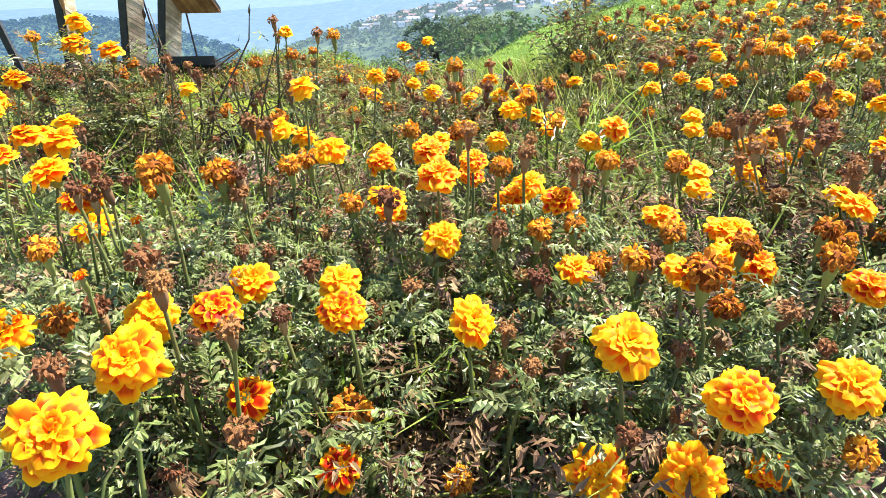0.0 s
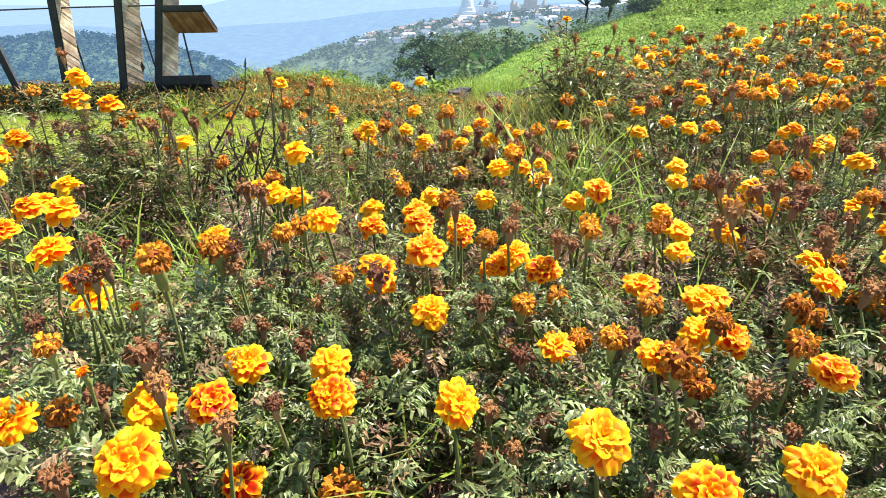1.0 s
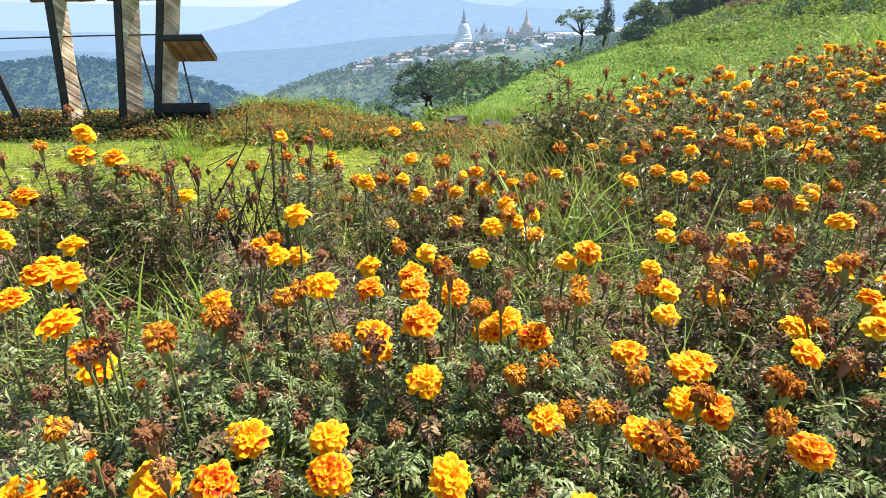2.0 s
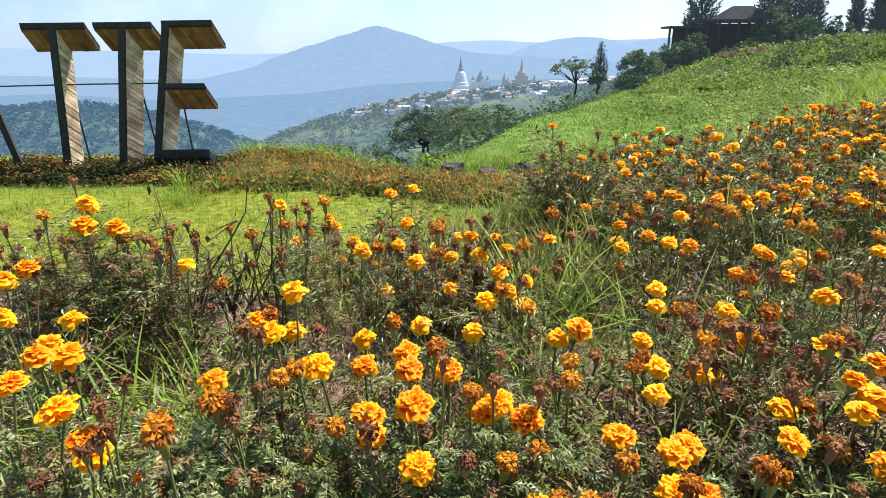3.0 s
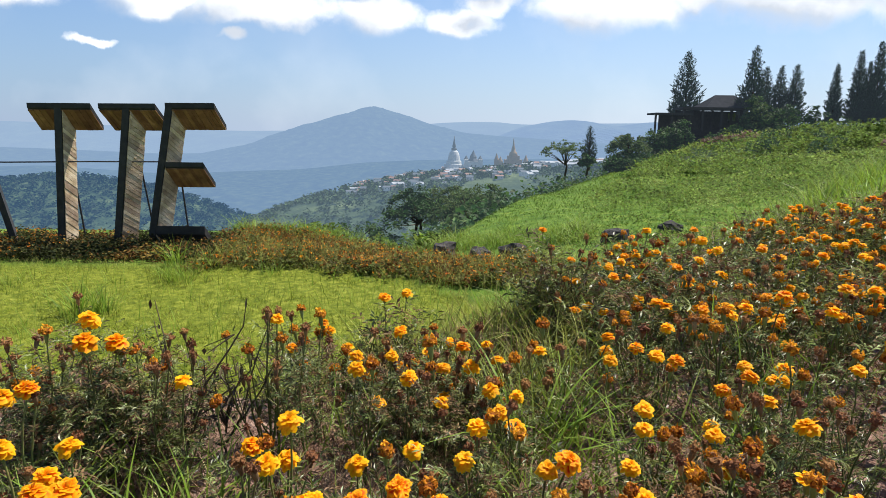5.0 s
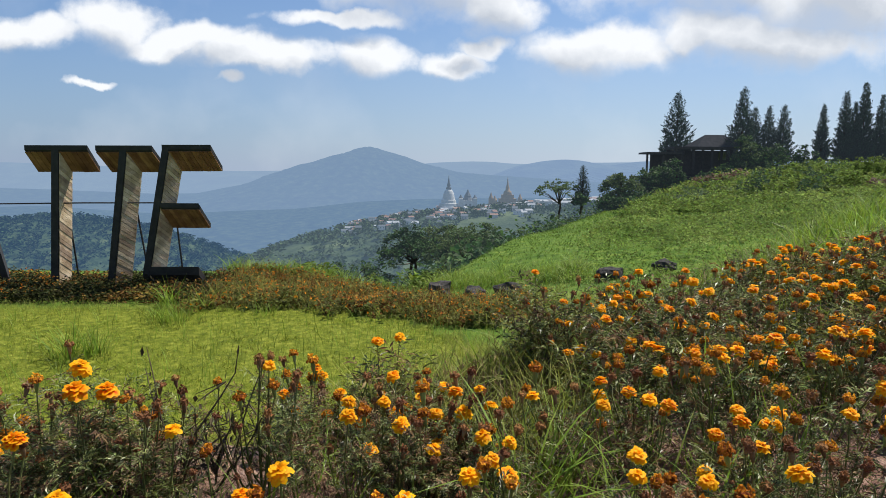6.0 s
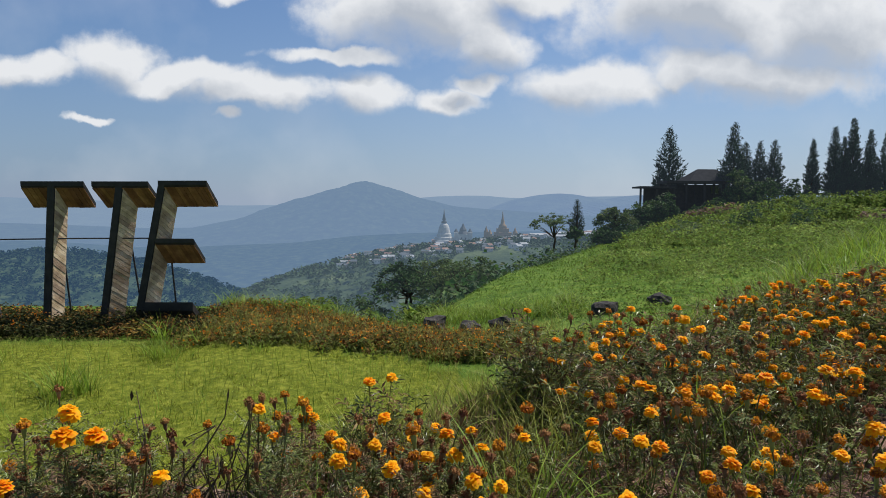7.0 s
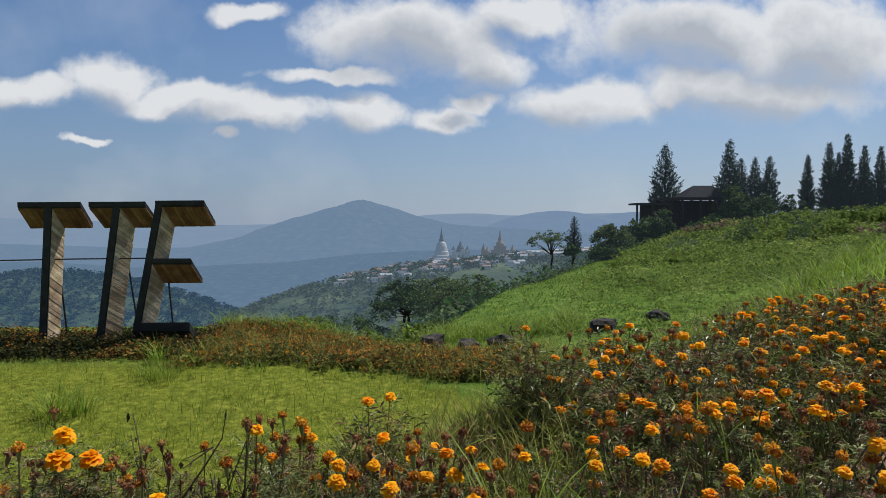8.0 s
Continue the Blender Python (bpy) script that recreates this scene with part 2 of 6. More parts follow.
# ================= mesh helpers =================
def mesh_of(name, V, F, mats, smooth=False, floats=None, slots=None):
    me = bpy.data.meshes.new(name)
    me.from_pydata([tuple(v) for v in np.asarray(V, float).tolist()], [], [tuple(f) for f in (F.tolist() if isinstance(F, np.ndarray) else F)])
    for m in (mats if isinstance(mats, (list, tuple)) else [mats]):
        me.materials.append(m)
    if smooth:
        me.polygons.foreach_set("use_smooth", [True] * len(me.polygons))
    if slots is not None:
        me.polygons.foreach_set("material_index", np.asarray(slots, np.int32))
    if floats is not None:
        key, vals = floats
        a = me.attributes.new(key, "FLOAT", "POINT")
        a.data.foreach_set("value", np.asarray(vals, np.float32))
    me.update()
    return me


def put(name, me, parent=None, label="", m=None):
    ob = new(name, me)
    ob.parent = parent
    if m is not None:
        ob.matrix_basis = m
    if label:
        tagged(ob, label)
    return ob


def thing(name, label, category, group="", kind="", me=None, m=None):
    ob = new(name, me)
    if m is not None:
        ob.matrix_basis = m
    return tagged(ob, label, category, group, kind)


class Pile:
    """Gathers vertices and faces into one mesh."""

    def __init__(self):
        self.v, self.f, self.n, self.w = [], [], 0, []

    def add(self, V, F, w=None):
        V = np.asarray(V, float)
        self.v.append(V)
        self.f.extend([[i + self.n for i in f] for f in F])
        self.w.append(np.zeros(len(V)) if w is None else np.asarray(w, float))
        self.n += len(V)
        return self

    def mesh(self, name, mats, smooth=False, key=None):
        V = np.concatenate(self.v)
        return mesh_of(name, V, self.f, mats, smooth, (key, np.concatenate(self.w)) if key else None)


def box(x0, x1, y0, y1, z0, z1):
    V = [(x, y, z) for z in (z0, z1) for y in (y0, y1) for x in (x0, x1)]
    F = [(0, 2, 3, 1), (4, 5, 7, 6), (0, 1, 5, 4), (2, 6, 7, 3), (0, 4, 6, 2), (1, 3, 7, 5)]
    return np.array(V, float), F


def tube(points, radii, sides=5, cap=True):
    P = np.asarray(points, float)
    n = len(P)
    T = np.gradient(P, axis=0)
    T /= np.linalg.norm(T, axis=1)[:, None] + 1e-9
    ref = np.array([1.0, 0.13, 0.07])
    A = np.cross(T, ref)
    A /= np.linalg.norm(A, axis=1)[:, None] + 1e-9
    B = np.cross(T, A)
    a = np.arange(sides) * 2 * np.pi / sides
    R = np.broadcast_to(np.asarray(radii, float), (n,))
    V = (P[:, None] + R[:, None, None] * (np.cos(a)[None, :, None] * A[:, None] + np.sin(a)[None, :, None] * B[:, None])).reshape(-1, 3)
    F = [(i * sides + k, i * sides + (k + 1) % sides, (i + 1) * sides + (k + 1) % sides, (i + 1) * sides + k) for i in range(n - 1) for k in range(sides)]
    if cap:
        F.append(tuple((n - 1) * sides + k for k in range(sides)))
        F.append(tuple(reversed(range(sides))))
    return V, F


def lathe(profile, sides=16):
    a = np.arange(sides) * 2 * np.pi / sides
    V = [(r * math.cos(t), r * math.sin(t), z) for r, z in profile for t in a]
    n = len(profile)
    F = [(i * sides + k, i * sides + (k + 1) % sides, (i + 1) * sides + (k + 1) % sides, (i + 1) * sides + k) for i in range(n - 1) for k in range(sides)]
    F.append(tuple((n - 1) * sides + k for k in range(sides)))
    F.append(tuple(reversed(range(sides))))
    return np.array(V), F


def turns(yaw, pitch, roll):
    """Rotation matrices: roll about y, then pitch about x, then yaw about z."""
    cy, sy, cp, sp, cr, sr = np.cos(yaw), np.sin(yaw), np.cos(pitch), np.sin(pitch), np.cos(roll), np.sin(roll)
    o, z = np.ones_like(cy), np.zeros_like(cy)
    Rz = np.array([[cy, -sy, z], [sy, cy, z], [z, z, o]]).transpose(2, 0, 1)
    Rx = np.array([[o, z, z], [z, cp, -sp], [z, sp, cp]]).transpose(2, 0, 1)
    Ry = np.array([[cr, z, sr], [z, o, z], [-sr, z, cr]]).transpose(2, 0, 1)
    return Rz @ Rx @ Ry


def strew(V, F, places, size, yaw, pitch, roll):
    """Copies of a small shape, each at its place, size and turn, as arrays for one mesh."""
    V, F = np.asarray(V, float), np.asarray(F, int)
    R = turns(yaw, pitch, roll)
    size = np.asarray(size, float)
    W = np.einsum("nij,vj->nvi", R, V) * (size[:, None, None] if size.ndim == 1 else size[:, None, :]) + np.asarray(places)[:, None, :]
    G = F[None] + (np.arange(len(places)) * len(V))[:, None, None]
    return W.reshape(-1, 3), G.reshape(-1, F.shape[1])


def leafy(name, parts, mats, floats=None):
    """Joins (V, F) arrays of one face size into one mesh."""
    V = np.concatenate([p[0] for p in parts])
    k, G = 0, []
    for v, f in parts:
        G.append(f + k)
        k += len(v)
    return mesh_of(name, V, np.concatenate(G), mats, floats=floats)


rng = np.random.default_rng(5)


def u(a, b, n=None):
    return rng.uniform(a, b, n)


# ================= the lie of the land =================
def step(a, b, x):
    t = np.clip((np.asarray(x, float) - a) / (b - a), 0, 1)
    return t * t * (3 - 2 * t)


def crest(x):
    """How far ahead the flower bank's edge lies."""
    x = np.asarray(x, float)
    return 2.35 - 0.38 * step(0.0, -0.55, x) + np.where(x < 0, 0.0, 0.95 * np.minimum(x, 14))


def waves(x, y, k, seed):
    return (np.sin(k * x + seed) * np.cos(0.83 * k * y + 1.7 * seed) + 0.5 * np.sin(2.1 * k * x - 1.3 * k * y + seed) + 0.35 * np.cos(3.7 * k * x + 2.9 * k * y - seed)) / 1.85


def knoll_edge(y):
    d = np.maximum(np.asarray(y, float) - 25, -9)
    return 2.1 + 0.31 * d + 0.003 * d * d


def ground(x, y):
    x, y = np.asarray(x, float), np.asarray(y, float)
    top = 0.03 + 0.085 * np.clip(x - 0.9, 0, 6) - 0.10 * np.exp(-((x - 0.2) ** 2 + (y - 2.1) ** 2) / 0.25) + 0.012 * waves(x, y, 6.0, 1.0) + 0.01 * waves(x, y, 17.0, 2.0)
    e = knoll_edge(y)
    off = x - e
    low = -2.12 + 0.02 * np.clip(y - 7, 0, 9)
    low = low + (-2.75 - low) * step(12.5, 18, y) * step(-5, 0.5, x)
    low = low + 0.55 * step(1.5, 5, x) * step(7, 11, y) + 0.055 * np.clip(x - 3, 0, 15) * step(5, 11, y)
    hill = -2.75 + 0.010 * np.clip(y - 25, 0, 60) + 0.075 * np.clip(off, 0, 45) + 2.1 * step(52, 80, y) * step(2, 14, off) + 0.5 * step(1, 5, x) * (1 - step(20, 33, y)) + 0.10 * waves(x, y, 0.35, 3.0) - 0.75 * step(30, 48, y) * (1 - step(0, 8, off))
    far = step(18, 26, y)
    low = low * (1 - far) + hill * far
    drop = np.minimum(np.maximum(-off, 0), np.maximum(y - 17.6, 0)) * step(17, 20, y)
    low = low - 0.5 * drop - 0.05 * np.maximum(drop - 3, 0)
    past = np.maximum(y - 92, 0) * 0.35
    low = np.maximum(low - past, -62 - 0.30 * np.clip(y - 60, 0, 460))
    s = y - crest(x)
    bank = top - (0.55 + 0.4 * step(0, -0.5, x)) * np.maximum(s, 0)
    k = 0.25
    h = np.clip(0.5 + 0.5 * (bank - low) / k, 0, 1)
    z = low + (bank - low) * h + k * h * (1 - h)
    back = np.maximum(-y - 3, 0)
    return np.where(s < -0.6, top + 0.02 * back, z)


def lawn_edge(x):
    """The lawn's far rim."""
    x = np.asarray(x, float)
    return 13.0 - 0.9 * step(-2.5, 0.6, x) - 1.4 * step(-0.6, 1.0, x)


# one sheet of ground, fine near the camera and coarse to the horizon
N = 270
gs = np.linspace(-9.15, 9.15, N)
gx, gy = np.meshgrid(0.9 * np.sinh(gs) / 2 + 0.2 * gs, 1.5 + 0.9 * np.sinh(gs) / 2 + 0.2 * gs)
gz = ground(gx, gy)
idx = np.arange(N * N).reshape(N, N)
gF = np.stack([idx[:-1, :-1], idx[:-1, 1:], idx[1:, 1:], idx[1:, :-1]], -1).reshape(-1, 4)
s_past = gy - crest(gx)
bank_top = np.maximum(s_past, np.where(gx > 0.5, gy - (3.15 + 0.38 * gx), -9))
cover_w = step(0.05, 0.7, bank_top + 0.25 * waves(gx, gy, 3.0, 4.0))
cover_w = np.maximum(cover_w, step(0.2, 1.0, np.maximum(0.0 - gy, np.abs(gx - 0.1) - 0.85 * np.maximum(gy, 0) - 0.6) + 0.25 * waves(gx, gy, 3.0, 1.0)))
lawn_w = step(6.0, 6.6, gy) * (gx < 1.2) * (gy < lawn_edge(gx))
M_GROUND = bpy.data.materials.new("ground_cover")
M_GROUND.use_nodes = True
_n, _l = M_GROUND.node_tree.nodes, M_GROUND.node_tree.links
_b = _n["Principled BSDF"]
_b.inputs["Roughness"].default_value = 0.95
_b.inputs["Specular IOR Level"].default_value = 0.1
_tc = _n.new("ShaderNodeTexCoord")


def ground_noise(scale, c0, c1, c2, spread=0.18):
    t = _n.new("ShaderNodeTexNoise")
    t.inputs["Scale"].default_value, t.inputs["Detail"].default_value, t.inputs["Roughness"].default_value = scale, 10, 0.7
    _l.new(_tc.outputs["Object"], t.inputs["Vector"])
    r = _n.new("ShaderNodeValToRGB")
    r.color_ramp.elements.new(0.5)
    for e_, p_, c_ in zip(r.color_ramp.elements, (0.5 - spread, 0.5, 0.5 + spread), (c0, c1, c2)):
        e_.position, e_.color = p_, (*c_, 1)
    _l.new(t.outputs[0], r.inputs[0])
    return t.outputs[0], r.outputs[0]


soil_h, soil_c = ground_noise(16, (0.075, 0.040, 0.030), (0.22, 0.13, 0.098), (0.44, 0.30, 0.24))
rough_h, rough_c = ground_noise(1.6, (0.03, 0.07, 0.01), (0.085, 0.15, 0.018), (0.18, 0.23, 0.04))
turf_h, turf_c = ground_noise(7.0, (0.04, 0.06, 0.006), (0.13, 0.155, 0.015), (0.28, 0.29, 0.045), 0.20)
prev = soil_c
wild_h, wild_c = ground_noise(0.5, (0.012, 0.03, 0.008), (0.035, 0.065, 0.018), (0.08, 0.12, 0.035))
for key, c in (("grassy", rough_c), ("lawn", turf_c), ("wild", wild_c)):
    at = _n.new("ShaderNodeAttribute")
    at.attribute_name = key
    mx = _n.new("ShaderNodeMix")
    mx.data_type = "RGBA"
    _l.new(at.outputs["Fac"], mx.inputs[0])
    _l.new(prev, mx.inputs[6])
    _l.new(c, mx.inputs[7])
    prev = mx.outputs[2]
_l.new(prev, _b.inputs["Base Color"])
_bp = _n.new("ShaderNodeBump")
_bp.inputs["Strength"].default_value, _bp.inputs["Distance"].default_value = 0.9, 0.03
_l.new(soil_h, _bp.inputs["Height"])
_l.new(_bp.outputs[0], _b.inputs["Normal"])
gme = mesh_of("ground", np.stack([gx, gy, gz], -1).reshape(-1, 3), gF, M_GROUND, smooth=True, floats=("grassy", cover_w.ravel()))
_w = gme.attributes.new("wild", "FLOAT", "POINT")
_w.data.foreach_set("value", (step(-4.0, -6.5, gz) * (gy > 15)).ravel().astype(np.float32))
_a = gme.attributes.new("lawn", "FLOAT", "POINT")
_a.data.foreach_set("value", lawn_w.ravel().astype(np.float32))
thing("ground", "hillside of red soil, rough grass and a mown lawn terrace", "ground", kind="structure", me=gme)


# ================= distance =================
def ridge(name, label, dist, depth, knots, foot, mat, rough=0.04, detail=1.0, seed=1.0, cols=260):
    """A range of hills. knots: (across, up) of its skyline, each over the way ahead."""
    kx, kz = np.array(knots).T
    a = np.linspace(kx[0], kx[-1], cols)
    top = np.interp(a, kx, kz)
    for _ in range(3):
        top[1:-1] = (top[:-2] + 2 * top[1:-1] + top[2:]) / 4
    rows = 34
    d = np.linspace(0, 1, rows)
    A, D = np.meshgrid(a, d)
    Tt = np.broadcast_to(top, A.shape)
    Y = dist + depth * (D - 1)
    Zr = Tt * dist + 0.94
    prof = np.sin(D * np.pi / 2) ** 1.2
    gul = waves(A * dist / 60 * detail, D * depth / 170 * detail, 1.0, seed) + 0.6 * waves(A * dist / 23 * detail, D * depth / 60 * detail, 1.0, seed + 2) + 0.3 * waves(A * dist / 9 * detail, D * depth / 24 * detail, 1.0, seed + 5)
    Z = foot + (Zr - foot) * prof + rough * (Zr - foot) * gul * (1 - D ** 3) * D
    X = A * dist
    V = np.stack([X, Y, Z], -1).reshape(-1, 3)
    k = np.arange(rows * cols).reshape(rows, cols)
    F = np.stack([k[:-1, :-1], k[:-1, 1:], k[1:, 1:], k[1:, :-1]], -1).reshape(-1, 4)
    return thing(name, label, "hills", kind="structure", me=mesh_of(name, V, F, mat, smooth=True))


# forest whose blue haze is a constant glow, set range by range
def hazy_wood(name, air, k, scale=0.02):
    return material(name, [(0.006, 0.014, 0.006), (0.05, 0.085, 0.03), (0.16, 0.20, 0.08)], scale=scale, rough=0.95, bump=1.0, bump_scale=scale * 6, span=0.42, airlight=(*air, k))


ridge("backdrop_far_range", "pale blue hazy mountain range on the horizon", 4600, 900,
      [(-2.2, .01), (-1.2, .012), (-.9, .006), (-.647, .007), (-.474, .002), (-.3, -.004), (-.1, .0), (.011, .0118), (.06, .0145), (.101, .0155), (.146, .0102), (.2, .013), (.35, .016), (.8, .02), (1.4, .022), (2.2, .01)], -150, hazy_wood("far_forest", (0.265, 0.37, 0.53), 0.90, 0.006), rough=0.06, seed=3)
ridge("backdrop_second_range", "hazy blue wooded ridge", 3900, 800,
      [(.05, -.03), (.12, -.002), (.146, .008), (.19, .0165), (.224, .0194), (.26, .0155), (.293, .0095), (.315, .013), (.339, .0168), (.45, .02), (.8, .018), (1.3, .01)], -150, hazy_wood("second_forest", (0.23, 0.335, 0.52), 0.86, 0.005), rough=0.06, seed=5)
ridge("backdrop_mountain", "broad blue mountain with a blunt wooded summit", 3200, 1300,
      [(-1.9, -.03), (-1.1, -.035), (-.8, -.03), (-.6, -.034), (-.42, -.040), (-.344, -.0385), (-.256, -.0195), (-.212, -.0018), (-.177, .0098), (-.133, .0224), (-.117, .0262), (-.106, .0322), (-.094, .0338), (-.084, .0358), (-.072, .0330), (-.066, .0314), (-.034, .0225), (.002, .0101), (.056, -.0026), (.101, -.0061), (.2, -.012), (.5, -.03)], -170, hazy_wood("mountain_forest", (0.20, 0.30, 0.465), 0.85, 0.03), rough=0.08, seed=2, detail=2.2, cols=640)
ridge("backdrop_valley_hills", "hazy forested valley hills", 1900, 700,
      [(-2.0, -.05), (-1.1, -.055), (-.75, -.066), (-.6, -.060), (-.5, -.066), (-.4, -.072), (-.3, -.066), (-.2, -.062), (-.1, -.05), (0, -.045), (.1, -.043), (.3, -.04), (.8, -.03)], -175, hazy_wood("valley_forest", (0.155, 0.25, 0.41), 0.79, 0.05), rough=0.09, seed=7, detail=1.8)
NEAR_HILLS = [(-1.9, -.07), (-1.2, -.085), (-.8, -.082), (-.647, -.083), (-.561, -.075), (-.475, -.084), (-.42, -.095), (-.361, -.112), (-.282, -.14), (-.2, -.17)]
ridge("backdrop_near_hills", "dark green forested hills below", 950, 500, NEAR_HILLS, -190, hazy_wood("near_forest", (0.066, 0.13, 0.23), 0.52, 0.05), rough=0.12, detail=1.8, seed=4)
# the ridge's haze is mixed into its material as glow
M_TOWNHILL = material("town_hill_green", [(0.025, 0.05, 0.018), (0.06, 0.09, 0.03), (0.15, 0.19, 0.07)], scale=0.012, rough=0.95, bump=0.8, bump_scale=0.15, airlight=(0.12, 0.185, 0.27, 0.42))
TOWN = [(-.40, -.185), (-.317, -.160), (-.256, -.132), (-.194, -.1085), (-.122, -.0905), (-.087, -.080), (-.033, -.071), (.039, -.0645), (.1, -.058), (.148, -.054), (.24, -.0485), (.33, -.043), (.5, -.04), (.9, -.04)]
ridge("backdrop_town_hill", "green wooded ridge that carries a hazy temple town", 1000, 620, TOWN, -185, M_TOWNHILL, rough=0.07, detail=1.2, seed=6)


def town_z(x, y):
    return np.interp(x / 1000, [k[0] for k in TOWN], [k[1] for k in TOWN]) * 1000 + 0.94


# ================= the letter sign =================
LEAN_BACK = np.array([0.09, 0.36, -0.50])     # each letter runs back, down and a little to the right


def stroke(p, q, wide, thick_up):
    """Front outline of a stroke from p to q (x, z); upright ones are wide across, level ones thick upwards."""
    (x0, z0), (x1, z1) = p, q
    if thick_up:
        return [(x0, z0 - wide), (x1, z1 - wide), (x1, z1), (x0, z0)]
    return [(x1, z1), (x1 + wide, z1), (x0 + wide, z0), (x0, z0)]


def slab(outline, y, run, a=0.0, b=1.0):
    """Solid from a front outline, run back from a to b."""
    P = np.array([(x, y, z) for x, z in outline])
    V = np.concatenate([P + run * a, P + run * b])
    n = len(P)
    F = [tuple(range(n)), tuple(reversed(range(n, 2 * n)))] + [(i, i + n, (i + 1) % n + n, (i + 1) % n) for i in range(n)]
    return V, [tuple(reversed(f)) for f in F]


def cladding(outline, y, run, side, count, slant):
    """Planks laid slantwise on one long side of a stroke, each a thin proud board."""
    P = np.array([(x, y, z) for x, z in outline])
    i, j = side
    A, B = P[i], P[j]
    out = np.cross(run, B - A)
    out /= np.linalg.norm(out)
    boards = []
    for k in range(-int(abs(slant) * count) - 1, count + int(abs(slant) * count) + 1):
        quad = []
        for s_, t_ in ((k / count, 0.07), ((k + 0.93) / count, 0.07), ((k + 0.93) / count + slant, 0.985), (k / count + slant, 0.985)):
            quad.append((min(max(s_, 0.0), 1.0), t_))
        if quad[1][0] - quad[0][0] < 0.004 and quad[2][0] - quad[3][0] < 0.004:
            continue
        lift = 0.018 + 0.012 * rng.random()
        Q = np.array([A + (B - A) * s_ + run * t_ for s_, t_ in quad])
        V = np.concatenate([Q + out * 0.004, Q + out * lift])
        boards.append((V, [(0, 1, 5, 4), (1, 2, 6, 5), (2, 3, 7, 6), (3, 0, 4, 7), (4, 5, 6, 7)]))
    return boards


def letter(name, label, strokes, y=15.0, run=LEAN_BACK):
    """strokes: (outline, side that shows its boards or None)."""
    ob = thing(name, label, "sign letter", group="letters of the hillside sign")
    for outline, side, count, slant in strokes:
        pile = Pile().add(*slab(outline, y, run, 0.05, 1.0))
        beam = put("beam", pile.mesh("beam", M_DARK), ob)
        put("front_edge", Pile().add(*slab(outline, y, run, 0.0, 0.05)).mesh("front_edge", M_DARK), ob, "black-painted front edge")
        if side:
            for V, F in cladding(outline, y, run, side, count, slant):
                # undersides of level bars take the copy with shade in its colour
                put("plank", mesh_of("plank", V, F, M_WOOD_SHADED if side == (0, 1) else M_WOOD), beam)
    return ob


BAR = 0.11
letter("sign_letter", "weathered timber letter T with black edges on the lawn's rim",
       [(stroke((-9.24, 1.42), (-7.80, 1.43), BAR, True), (0, 1), 11, 0.02), (stroke((-8.63, 1.31), (-8.86, -2.1), 0.16, False), (1, 2), 34, 0.06)])
letter("sign_letter", "leaning timber letter T clad in slanting planks",
       [(stroke((-7.62, 1.43), (-6.32, 1.44), BAR, True), (0, 1), 14, 0.02), (stroke((-7.07, 1.32), (-7.56, -2.1), 0.15, False), (1, 2), 34, 0.06)], run=LEAN_BACK + np.array([0.10, 0, 0]))
letter("sign_letter", "timber letter E with two shelf-like arms and black edges",
       [(stroke((-6.09, 1.46), (-4.96, 1.47), BAR, True), (0, 1), 12, 0.02), (stroke((-6.09, 1.35), (-6.68, -1.64), 0.15, False), (1, 2), 31, 0.06),
        (stroke((-6.19, 0.10), (-5.29, 0.10), BAR, True), (0, 1), 10, 0.02), (stroke((-6.50, -1.42), (-5.34, -1.42), 0.20, True), None, 1, 0)], run=LEAN_BACK + np.array([0.06, 0, 0]))
letter("sign_letter", "sloping leg of a black-edged timber letter A",
       [(stroke((-10.58, 0.9), (-9.92, -2.0), 0.16, False), None, 1, 0)], run=np.array([-0.12, 0.36, -0.3]))
cable = thing("steel_cable", "taut dark cable strung through the letters", "cable", me=Pile().add(*tube([(-14, 15.12, 0.02), (-9.9, 15.12, 0.05), (-8, 15.12, 0.085), (-6.1, 15.12, 0.10)], 0.018, 6)).mesh("steel_cable", M_DARK))
for a_, b_ in (((-8.70, 15.7, -0.30), (-8.57, 15.75, -2.0)), ((-7.07, 15.7, 0.05), (-6.82, 15.75, -2.0)), ((-6.09, 15.7, -0.40), (-5.98, 15.75, -2.0))):
    thing("brace_rod", "thin dark steel brace behind a letter", "brace", group="braces of the sign", me=Pile().add(*tube([a_, b_], 0.022, 6)).mesh("brace_rod", M_DARK))


# ================= rocks =================
def rock(x, y, w, d, h, seed):
    a = np.linspace(0, np.pi, 9)
    b = np.arange(14) * 2 * np.pi / 14
    V, F = [], []
    for i, t in enumerate(a):
        for k, p in enumerate(b):
            n = np.array([math.sin(t) * math.cos(p), math.sin(t) * math.sin(p), math.cos(t)])
            r = 1 + 0.38 * noise.noise(Vector(n * 1.6 + seed)) + 0.12 * noise.noise(Vector(n * 4 + seed))
            q = np.sign(n) * np.abs(n) ** 0.9
            V.append((q * r) * (w / 2, d / 2, h / 2) + (0, 0, h * 0.3))
    for i in range(8):
        for k in range(14):
            F.append((i * 14 + k, (i + 1) * 14 + k, (i + 1) * 14 + (k + 1) % 14, i * 14 + (k + 1) % 14))
    return thing("rock", "dark weathered boulder half sunk in rough grass", "rock", group="boulders along the terrace",
                 me=mesh_of("rock", V, F, M_ROCK), m=pose(x, y, float(ground(x, y)) - 0.12 * h, 0, 0, seed * 40))


